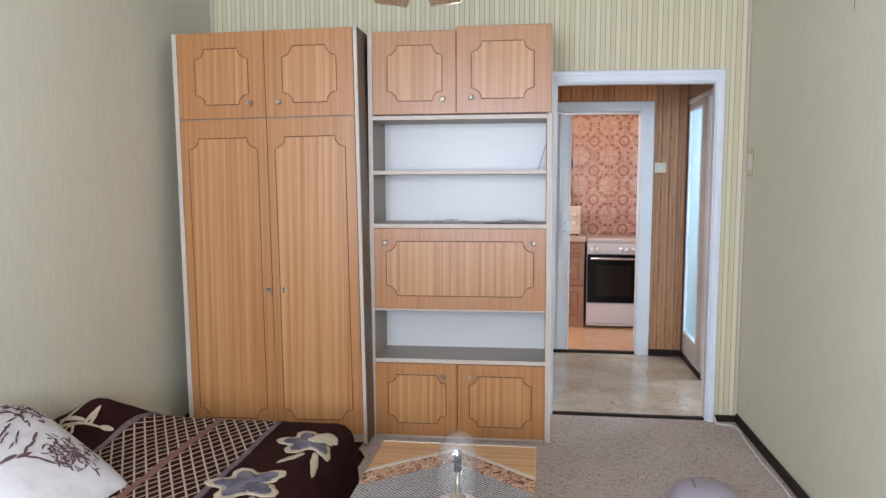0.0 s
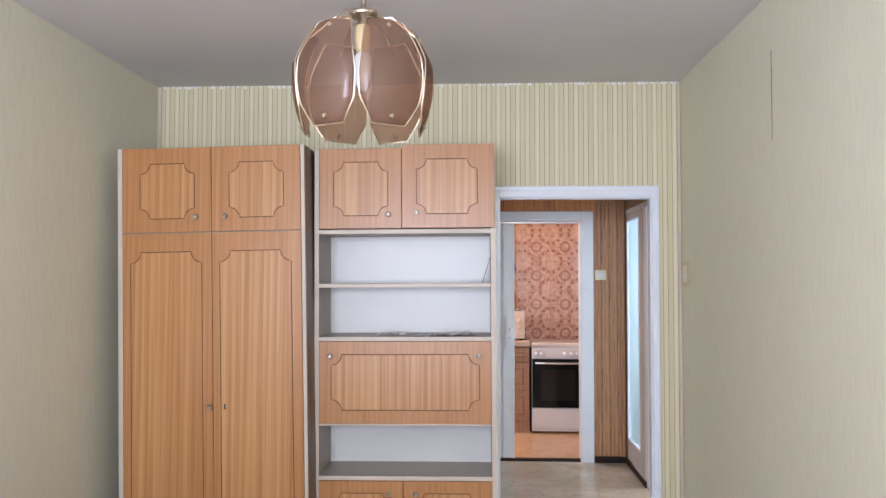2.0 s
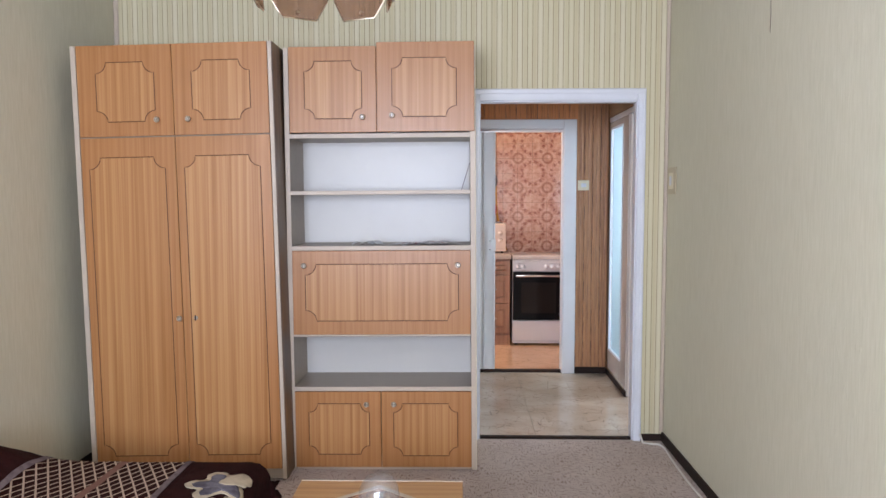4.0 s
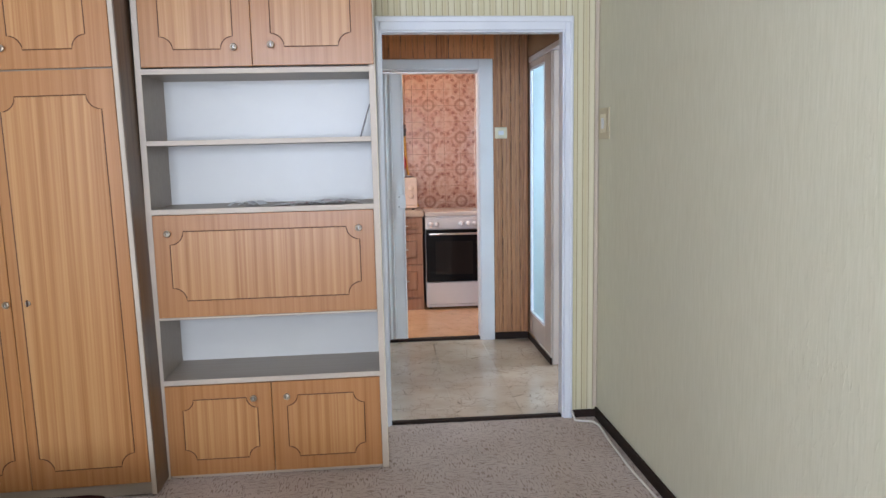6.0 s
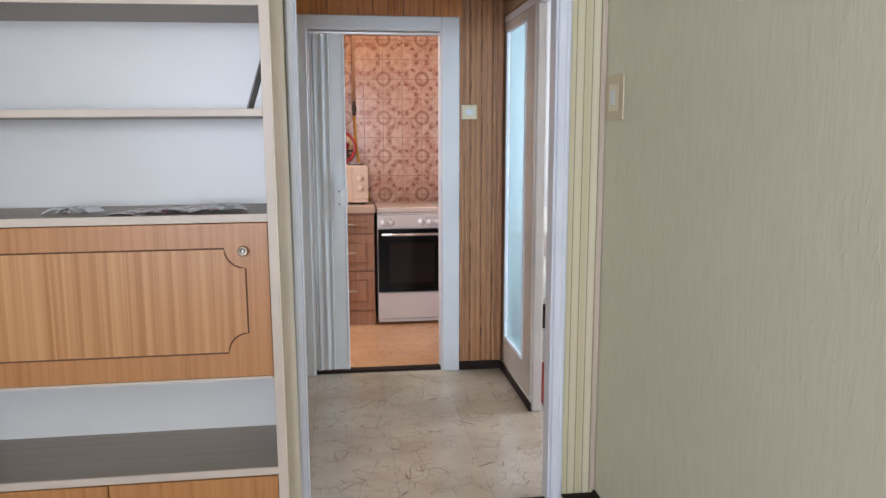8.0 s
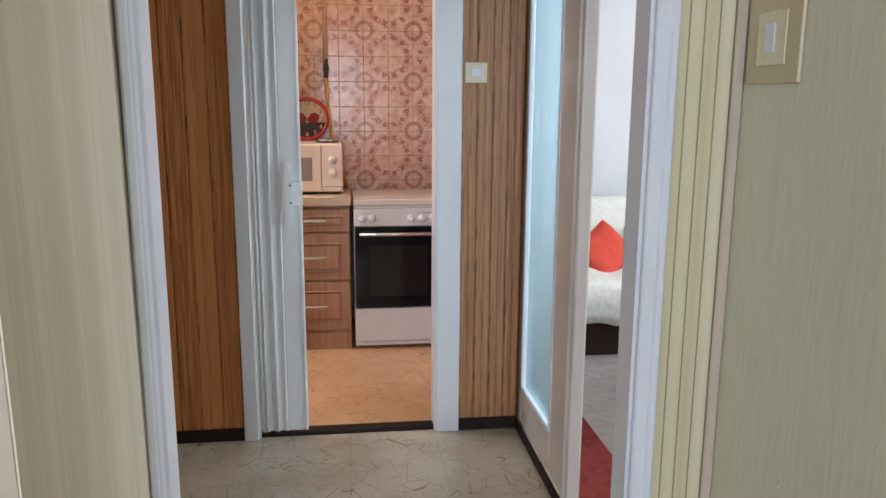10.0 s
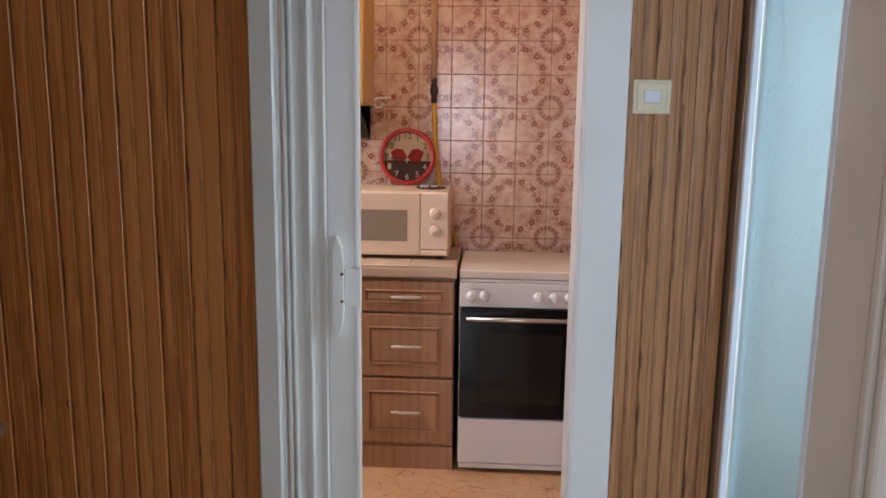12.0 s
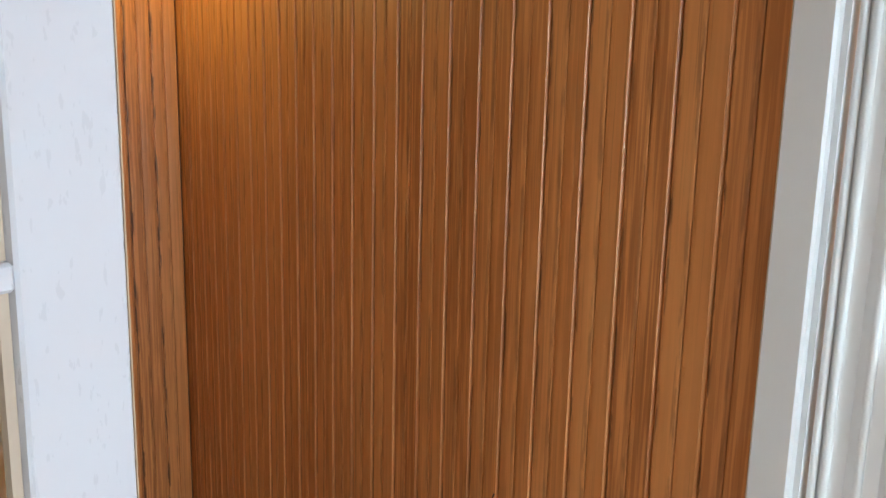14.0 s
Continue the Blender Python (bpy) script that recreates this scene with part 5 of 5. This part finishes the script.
def base_unit(name, x0, x1, rows, label):
    k = thing(name, (x0 + x1) / 2, 7.36, 0, label, "kitchen cabinet", "kitchen base units")
    yf = 7.12
    part("body", B(x0, x1, yf + 0.02, 7.60, 0.10, 0.826), KWOOD, k)
    part("plinth", B(x0, x1, yf + 0.012, yf + 0.03, 0.0, 0.10), KWOOD, k)
    for z0, z1 in rows:
        d = part("drawer_front", B(x0 + 0.003, x1 - 0.003, yf, yf + 0.018, z0, z1, bevel=0.004), KWOOD, k)
        fr = 0.042 if z1 - z0 > 0.15 else 0.028
        for w, lift in ((0.010, 0.008), (0.006, 0.005)):
            o = fr if w == 0.009 else fr + 0.014
            part("moulding", ribbon([(x0 + o, yf - 0.0005, z0 + o), (x1 - o, yf - 0.0005, z0 + o), (x1 - o, yf - 0.0005, z1 - o), (x0 + o, yf - 0.0005, z1 - o)], w, (0, -1, 0), lift), KWOOD, d)
        part("panel", B(x0 + fr + 0.022, x1 - fr - 0.022, yf - 0.005, yf - 0.0003, z0 + fr + 0.022, z1 - fr - 0.022, bevel=0.0035), KWOOD, d)
        cx_, cz_ = (x0 + x1) / 2 + 0.01, (z0 + z1) / 2
        hb = T([(cx_ - 0.062, yf - 0.020, cz_), (cx_ - 0.03, yf - 0.024, cz_), (cx_ + 0.03, yf - 0.024, cz_), (cx_ + 0.062, yf - 0.020, cz_)], [0.0055, 0.0075, 0.0075, 0.0055], 10)
        h = part("handle", hb, PALEMETAL, d, "pale metal bar handle", True)
        for s in (-0.04, 0.04):
            part("handle_post", T([(cx_ + s, yf, cz_), (cx_ + s, yf - 0.022, cz_)], 0.004, 8), STEEL, h)
    return k


cooker()
base_unit("drawer_unit", 0.186, 0.590, ((0.682, 0.812), (0.408, 0.672), (0.120, 0.398)), "oak kitchen unit with three moulded drawers and metal handles")
base_unit("drawer_unit", -0.36, 0.180, ((0.682, 0.812), (0.120, 0.672)), "oak kitchen unit with a moulded door and drawer")
base_unit("drawer_unit", -0.94, -0.366, ((0.682, 0.812), (0.120, 0.672)), "oak kitchen unit with a moulded door and drawer")
wt = thing("worktop", -0.17, 7.35, 0.828, "beige worktop with a pale front edge", "worktop")
part("slab", B(-0.95, 0.600, 7.105, 7.608, 0.828, 0.868, bevel=0.006, seg=2), COUNTER, wt)
for k in range(8):
    for j in range(3):
        a = 0.598 - 0.193 * (k + 1)
        part("tile", B(a + 0.001, a + 0.192, 7.108 + 0.166 * j, 7.108 + 0.166 * j + 0.165, 0.8682, 0.876, bevel=0.002), COUNTER, wt)

mw = thing("microwave", 0.33, 7.41, 0.877, "cream microwave oven with two dials and a door window", "microwave")
part("case", B(0.108, 0.556, 7.262, 7.585, 0.890, 1.160, bevel=0.005, seg=2), CREAM, mw)
d = part("door", B(0.110, 0.438, 7.245, 7.2615, 0.896, 1.156, bevel=0.004), CREAM, mw)
part("window", B(0.160, 0.385, 7.2432, 7.2448, 0.955, 1.085, bevel=0.0005), MWGLASS, d, "brown mesh window")
part("door_line", B(0.112, 0.436, 7.2435, 7.2448, 1.118, 1.1195), COUNTER, d)
part("badge", B(0.150, 0.164, 7.2438, 7.2448, 0.925, 0.939), DARK, d)
pn = part("control_panel", B(0.441, 0.555, 7.245, 7.2615, 0.920, 1.156, bevel=0.004), CREAM, mw)
part("open_button", B(0.444, 0.552, 7.244, 7.2612, 0.896, 0.917, bevel=0.003), CREAM, mw)
for z in (1.072, 1.000):
    k = part("dial", L([(0.024, 0), (0.024, -0.0025), (0.0205, -0.003), (0.0200, -0.008), (0.018, -0.009)], (0.502, 7.2445, z), (0, 1, 0), 24), CREAM, pn, "round cream dial", True)
    part("pointer", B(0.499, 0.505, 7.2265, 7.2352, z - 0.018, z + 0.018, m=Matrix.Translation((0.502, 7.225, z)) @ Matrix.Rotation(0.9, 4, "Y") @ Matrix.Translation((-0.502, -7.225, -z))), CREAM, k)
for x in (0.14, 0.52):
    for y in (7.29, 7.55):
        part("foot", L([(0.012, 0), (0.012, 0.014)], (x, y, 0.8762), (0, 0, 1), 10), RUBBER, mw)

# wall clock leaning on the microwave
mc = Matrix.Translation((0.352, 7.555, 1.290)) @ Matrix.Rotation(radians(-9), 4, "X")
ck = thing("wall_clock", 0.352, 7.54, 1.162, "round red-rimmed clock with red birds leaning on the tiles", "clock")


def on_clock(bm):
    bmesh.ops.transform(bm, matrix=mc, verts=bm.verts[:])
    return bm


R = 0.127
part("rim", on_clock(T([((R - 0.009) * math.cos(i * math.tau / 48), 0, (R - 0.009) * math.sin(i * math.tau / 48)) for i in range(48)], 0.011, 10, True)), RED, ck, "glossy red rim", True)
part("back", on_clock(L([(R - 0.01, 0.004), (R - 0.012, 0.014)], (0, 0, 0), (0, 1, 0), 48)), DARK, ck)


def segment(a0, a1, r, y):
    bm = bmesh.new()
    pts = [(r * math.cos(radians(a0 + (a1 - a0) * i / 32)), y, r * math.sin(radians(a0 + (a1 - a0) * i / 32))) for i in range(33)]
    bm.faces.new([bm.verts.new(p) for p in pts])
    bmesh.ops.solidify(bm, geom=bm.faces[:], thickness=0.0012)
    return on_clock(bm)


fc = part("upper_face", segment(-9, 189, R - 0.012, 0.001), FACE, ck, "cream upper face")
part("lower_face", segment(190, 350, R - 0.012, 0.0005), DARK, ck, "dark lower face")


def lettering(text, size, m, mat, parent, name="numeral"):
    cu = bpy.data.curves.new("lettering", "FONT")
    cu.body, cu.size, cu.extrude, cu.align_x, cu.align_y = text, size, 0.0006, "CENTER", "CENTER"
    tmp = bpy.data.objects.new("lettering", cu)
    me = bpy.data.meshes.new_from_object(tmp)
    bpy.data.objects.remove(tmp)
    me.name = name
    me.transform(m)
    me.materials.append(mat)
    ob = new(name, me)
    ob.parent = parent
    ob.matrix_parent_inverse = WORLD.get(parent.name, Matrix()).inverted()
    return ob


for h in range(1, 13):
    a = radians(90 - 30 * h)
    up = math.sin(a) > -0.2
    lettering(str(h), 0.037, mc @ Matrix.Translation((0.092 * math.cos(a), -0.003, 0.092 * math.sin(a))) @ Matrix.Rotation(radians(90), 4, "X"), DARK if up else FACE, ck)
for s in (-1, 1):
    pts = [(0.0, -0.004), (0.022, 0.028), (0.048, 0.032), (0.074, 0.018), (0.070, 0.0), (0.058, -0.026), (0.014, -0.026)]
    bm = bmesh.new()
    bm.faces.new([bm.verts.new((s * x, -0.003, z + 0.004)) for x, z in pts])
    bmesh.ops.solidify(bm, geom=bm.faces[:], thickness=0.001)
    part("red_shape", on_clock(bm), RED, ck)
part("minute_stick", on_clock(B(-0.075, 0.0, -0.0075, -0.006, -0.012, -0.006)), DARK, ck)
part("hour_stick", on_clock(B(-0.002, 0.002, -0.0075, -0.006, -0.03, 0.0)), EDGE, ck)
tr = thing("tray", 0.46, 7.45, 1.162, "small dark tray with white bits on the microwave", "tray")
part("dish", L([(0.060, 0.0), (0.068, 0.006), (0.062, 0.007), (0.01, 0.004)], (0.470, 7.43, 1.1605)), DARK, tr, "", True)
part("white_bit", B(0.425, 0.462, 7.385, 7.40, 1.168, 1.178, bevel=0.003), ENAMEL, tr)
part("white_bit", B(0.470, 0.500, 7.40, 7.412, 1.168, 1.177, bevel=0.003), ENAMEL, tr)

gp = thing("gas_pipe", 0.468, 7.59, 1.2, "tan gas pipe with dark valve and yellow hose on the tiles", "gas pipe")
part("pipe", T([(0.462, 7.597, 2.62), (0.466, 7.597, 1.63)], 0.013, 12), PIPE, gp, "painted tan pipe", True)
v = part("valve", L([(0.010, 0.0), (0.015, 0.012), (0.012, 0.03), (0.019, 0.045), (0.019, 0.062), (0.011, 0.085), (0.014, 0.098), (0.012, 0.11)], (0.467, 7.597, 1.530), (0, 0, 1), 14), material("valve_dark", (0.06, 0.055, 0.045), 0.4, 0.6), gp, "dark gas valve", True)
part("lever", B(0.462, 0.472, 7.565, 7.582, 1.583, 1.638, bevel=0.003), DARK, v)
part("hose", T([(0.467, 7.597, 1.530), (0.470, 7.597, 1.46), (0.474, 7.597, 1.36), (0.484, 7.597, 1.25), (0.50, 7.597, 1.15), (0.535, 7.597, 1.0), (0.58, 7.60, 0.88)], 0.011, 10), YELLOW, gp, "yellow rubber hose", True)

hk = thing("towel_hook", 0.26, 7.60, 1.53, "white plastic hook with a red tip on the tiles", "hook")
part("hook_arm", T([(0.20, 7.60, 1.548), (0.285, 7.575, 1.552)], 0.006, 8), ENAMEL, hk)
part("hook_curl", T([(0.215 + 0.022 * math.cos(a), 7.59, 1.528 + 0.022 * math.sin(a)) for a in [radians(90 + 24 * i) for i in range(12)]], 0.005, 8), ENAMEL, hk, "", True)
part("red_tip", B(0.278, 0.296, 7.565, 7.585, 1.546, 1.564, bevel=0.003), RED, hk)

uc = thing("upper_cabinet", -0.1, 7.44, 1.51, "yellow oak wall cabinet with a moulded door", "wall cabinet")
part("body", B(-0.42, 0.196, 7.31, 7.608, 1.512, 2.28), KWOODY, uc)
for a, b in ((-0.418, -0.114), (-0.110, 0.194)):
    d = part("door", B(a, b, 7.290, 7.308, 1.514, 2.278, bevel=0.004), KWOODY, uc)
    for o in (0.045, 0.058):
        part("moulding", ribbon([(a + o, 7.2895, 1.514 + o), (b - o, 7.2895, 1.514 + o), (b - o, 7.2895, 2.278 - o), (a + o, 7.2895, 2.278 - o)], 0.006, (0, -1, 0), 0.004), KWOODY, d)
bm = bmesh.new()
pts = [(7.31, 1.5105), (7.60, 1.5105), (7.60, 1.36), (7.56, 1.365), (7.52, 1.40), (7.47, 1.44), (7.40, 1.47), (7.33, 1.48)]
bm.faces.new([bm.verts.new((0.178, y, z)) for y, z in pts])
bmesh.ops.solidify(bm, geom=bm.faces[:], thickness=0.016)
part("bracket", bm, KWOODY, uc, "carved side bracket")
# Solid dark box stands in for the shaded hollow under the cabinet.
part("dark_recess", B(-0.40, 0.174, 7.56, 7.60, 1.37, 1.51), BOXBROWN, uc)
hl = thing("kitchen_lamp", 0.25, 6.75, 2.33, "small opal ceiling lamp", "lamp")
part("holder", L([(0.06, 0), (0.06, -0.02), (0.025, -0.05), (0.02, -0.26)], (0.25, 6.75, H)), SOCKET, hl, "", True)
hl = thing("hall_lamp", -1.60, 5.62, 2.05, "plain ceiling lamp with a tan holder", "lamp")
part("holder", L([(0.06, 0), (0.06, -0.02), (0.025, -0.05), (0.02, -0.52)], (-1.60, 5.62, H)), SOCKET, hl, "", True)
for nm in ("cooker", "drawer_unit", "drawer_unit.001", "drawer_unit.002", "worktop", "microwave", "wall_clock", "tray", "gas_pipe", "towel_hook", "upper_cabinet"):
    ob = bpy.data.objects[nm]
    ob.matrix_basis = Matrix.Translation((-0.022, 0, 0)) @ ob.matrix_basis
wp = thing("wall_fitting", 1.112, 7.30, 1.20, "small brown metal wall fitting on the tiles", "fitting")
part("plate", B(1.090, 1.0962, 7.42, 7.45, 1.20, 1.31, bevel=0.002), PIPE, wp)

# ---------------------------------------------------------------- side room
sf = thing("sofa", 2.3, 7.2, 0, "sofa bed under a creamy quilted throw, dark base", "sofa")
part("base", B(1.42, 3.30, 6.86, 7.70, 0.0, 0.23, bevel=0.008), BOXBROWN, sf, "dark brown base")


def rumple(p, k=0.012):
    return p + Vector((0, 0, k * noise.noise(p * 6.0) + 0.5 * k * noise.noise(p * 19.0)))


part("seat_throw", sheet(lambda u, v: rumple(Vector((1.40 + 1.90 * u, 6.80 + (0.0 if v < 0.25 else (v - 0.25) / 0.75 * 0.72) - 0.02 * math.sin(min(v, 0.25) * math.pi / 0.25), (0.20 + 0.012 * math.sin(u * 31)) + (0.22 * min(1.0, v / 0.25) ** 0.7) + 0.025 * max(0, v - 0.25)))), 60, 30, 0.02), THROW, sf, "creamy quilted throw", True)
part("back_throw", sheet(lambda u, v: rumple(Vector((1.40 + (1.52 - 0.10 * v * v) * u, 7.28 + 0.20 * v + 0.05 * (1 - math.cos(v * 1.5)), 0.40 + 0.42 * math.sin(min(1.0, v * 1.05) * math.pi / 2) ** 0.8 - 0.035 * max(0, u - 0.9) * 10))), 50, 24, 0.09), THROW, sf, "creamy quilted throw", True)
part("end_mattress", B(2.94, 3.42, 6.98, 7.66, 0.24, 0.50, bevel=0.05, seg=3), PILLOW, sf)
mq = Matrix.Translation((2.48, 7.13, 0.535)) @ Matrix.Rotation(radians(-4), 4, "Z") @ Matrix.Rotation(radians(48), 4, "X")
c1 = thing("cushion", 2.42, 7.1, 0.45, "pale greige cushion with fine pleats on the sofa", "cushion")
part("cover", stuffed(0.56, 0.36, 0.14, mq), GREIGE, c1, "", True)
for k in range(5):
    part("pleat", tube(bmesh.new(), [mq @ (cushion(i / 14, 0.22 + 0.14 * k, 0.56, 0.36, 0.14) + Vector((0, 0, 0.002))) for i in range(1, 14)], 0.003, 6), GREIGE, c1)
mq2 = Matrix.Translation((2.06, 7.17, 0.53)) @ Matrix.Rotation(radians(20), 4, "Z") @ Matrix.Rotation(radians(58), 4, "X") @ Matrix.Rotation(radians(28), 4, "Z")
c2 = thing("cushion", 2.10, 7.2, 0.45, "coral red knitted cushion on the sofa", "cushion")
part("cover", stuffed(0.31, 0.31, 0.13, mq2), CORAL, c2, "", True)

bt = thing("box_table", 2.45, 6.05, 0, "dark brown box table with a tan top", "table")
part("lower_box", B(2.06, 2.85, 5.62, 6.47, 0.0, 0.235, bevel=0.006), BOXBROWN, bt)
part("upper_box", B(2.045, 2.865, 5.605, 6.48, 0.238, 0.372, bevel=0.006), BOXBROWN, bt)
part("top", B(2.043, 2.867, 5.603, 6.482, 0.3725, 0.388, bevel=0.003), BOXTOP, bt, "tan top board")
lc = thing("lace_cloth", 2.45, 6.05, 0.39, "white lace cloth laid cornerwise, one tip hanging down", "tablecloth")


def on_table(a, b):
    """Cloth laid cornerwise; what passes the table's side hangs down."""
    x = 2.375 + (a - b) * 0.60
    y = 6.03 + (a + b - 1) * 0.60
    z = 0.394
    over = max(0.0, 2.038 - x)
    if over:
        x, z = 2.036 - 0.012 * math.sin(y * 40) * min(1, over * 8) - 0.006, z - over * 1.05
    return Vector((x, y, z + 0.0015 * math.sin(a * 150) * math.sin(b * 150)))


part("lace", sheet(lambda u, v: on_table(u, v), 70, 70, 0.002), LACE, lc, "", True)
gl = thing("drinking_glass", 2.46, 6.10, 0.395, "clear drinking glass on the lace cloth", "glass")
part("wall", L([(0.028, 0.0), (0.034, 0.13), (0.032, 0.13), (0.026, 0.008)], (2.47, 6.02, 0.397), (0, 0, 1), 24), CLEAR, gl, "", True)
gs = thing("keyring", 2.20, 6.20, 0.396, "small dark metal ring on the lace cloth", "ring")
part("ring", T([(2.20 + 0.014 * math.cos(i * math.tau / 14), 6.24 + 0.014 * math.sin(i * math.tau / 14), 0.399) for i in range(14)], 0.002, 6, True), DARK, gs)
ol = thing("pendant_lamp", 2.24, 6.3, 1.78, "orange glass pendant lamp with a round rim", "lamp")
part("shade", L([(0.075, 0.0), (0.125, 0.006), (0.155, 0.035), (0.160, 0.075), (0.140, 0.13), (0.09, 0.19), (0.05, 0.24), (0.03, 0.27)], (2.22, 6.3, 1.753), (0, 0, 1), 36), ORANGE, ol, "glossy orange glass shade", True)
part("cord", T([(2.22, 6.3, 2.02), (2.22, 6.3, H)], 0.005, 8), CABLE, ol)
single("rug", B(1.36, 1.592, 4.7, 6.02, 0.0, 0.012, bevel=0.003), RUG, "dark red rug on the pale carpet", "rug")

# ---------------------------------------------------------------- pieces: slats, tiles, floor squares


def shared(name, bm, mat):
    me = bpy.data.meshes.new(name)
    bmesh.ops.recalc_face_normals(bm, faces=bm.faces[:])
    bm.to_mesh(me)
    bm.free()
    me.materials.append(mat)
    return me


def piece(name, me, parent, m):
    ob = new(name, me)
    ob.parent = parent
    ob.matrix_basis = m
    return ob


def slat_profile(w, h):
    """A slat of rounded face, w wide, standing on z = 0."""
    bm = bmesh.new()
    pr_ = [(0, 0.0), (0.0, -0.0055), (w * 0.022, -0.0055), (w * 0.030, -0.0100), (w * 0.07, -0.0110), (w * 0.25, -0.0114), (w * 0.45, -0.0106), (w * 0.480, -0.0098), (w * 0.485, -0.0060), (w * 0.505, -0.0060), (w * 0.512, -0.0098), (w * 0.60, -0.0108), (w * 0.78, -0.0114), (w * 0.925, -0.0110), (w * 0.932, -0.0124), (w * 0.957, -0.0124), (w - 0.0006, -0.0075), (w, -0.0055), (w, 0.0)]
    a = [bm.verts.new((x, y, 0)) for x, y in pr_]
    b = [bm.verts.new((x, y, h)) for x, y in pr_]
    for i in range(len(pr_) - 1):
        bm.faces.new((a[i], a[i + 1], b[i + 1], b[i]))
    bm.faces.new(a)
    bm.faces.new(b[::-1])
    return bm


by_name = bpy.data.objects
SW = 0.0845
full = shared("slat", slat_profile(SW - 0.0005, H - 0.052), SLAT)
narrow = shared("slat", slat_profile(0.0636, H - 0.052), SLAT_TAN)
x = KX0 - 0.0515 - SW
while x > -1.91 - SW:
    piece("slat", full, by_name["wall_hall_north"], pose(x, YK + 0.0115, 0.051))
    x -= SW
y = YK - 0.004
while y > YH + SW:
    piece("slat", full, by_name["wall_hall_west"], pose(-1.9115, y - SW, 0.051, 0, 0, 90))
    y -= SW
for k in range(4):
    piece("slat", narrow, by_name["wall_hall_north"], pose(KX1 + 0.0905 + k * 0.0640, YK + 0.0115, 0.051))
over = shared("slat", slat_profile(SW - 0.0005, H - KZ - 0.063), SLAT)
x = KX0 - 0.0505
while x < KX1 + 0.050:
    piece("slat", over, by_name["wall_hall_north"], pose(x, YK + 0.0115, KZ + 0.0615))
    x += SW

part("gouge", ribbon([(-0.403, YK - 0.0010, 0.712), (-0.408, YK - 0.0010, 0.700), (-0.402, YK - 0.0010, 0.688)], 0.004, (0, -1, 0), 0.0012, False), DARK, by_name["wall_hall_north"], "small dark gouge")

tile = shared("tile", box(bmesh.new(), 0.001, 0.147, -0.008, 0.0, 0.001, 0.147, bevel=0.0018), GLAZE)
for i in range(7):
    for j in range(17):
        piece("tile", tile, by_name["wall_kitchen_north"], pose(0.0788 + 0.1478 * i, KW + 0.0115, 0.033 + 0.1478 * j))
for i in range(8):
    for j in range(17):
        piece("tile", tile, by_name["wall_kitchen_east"], pose(KR + 0.0115, KW + 0.002 - 0.1478 * i, 0.033 + 0.1478 * j, 0, 0, -90))
rest = bmesh.new()
for i in range(8):
    for j in range(17):
        box(rest, 0.0788 - 0.1478 * (i + 1) + 0.001, 0.0788 - 0.1478 * i - 0.001, KW + 0.0035, KW + 0.0115, 0.1478 * j + 0.034, 0.1478 * (j + 1) + 0.032)
ro = link_mesh("tile_rest", rest, GLAZE)
ro.parent = by_name["wall_kitchen_north"]
ro["kind"] = "stuff"

sq = shared("floor_tile", box(bmesh.new(), 0.0003, 0.3597, 0.0003, 0.3597, -0.004, 0.0, bevel=0.0008), VINYL_HALL)
for i in range(-6, 4):
    for j in range(0, 6):
        x0, y0 = max(0.19 + 0.36 * i, -1.912), 4.14 + 0.36 * j
        x1, y1 = min(0.55 + 0.36 * i, 1.33), min(y0 + 0.36, 6.0)
        ya = max(y0, 4.325)
        if x1 - x0 > 0.355 and y1 - y0 > 0.355 and ya == y0:
            piece("floor_tile", sq, by_name["floor_hall"], pose(x0, y0, 0.0))
        else:
            part("floor_tile", box(bmesh.new(), x0 + 0.0006, x1 - 0.0006, ya + 0.0006, y1 - 0.0006, -0.004, 0.0, bevel=0.0008), VINYL_HALL, by_name["floor_hall"])
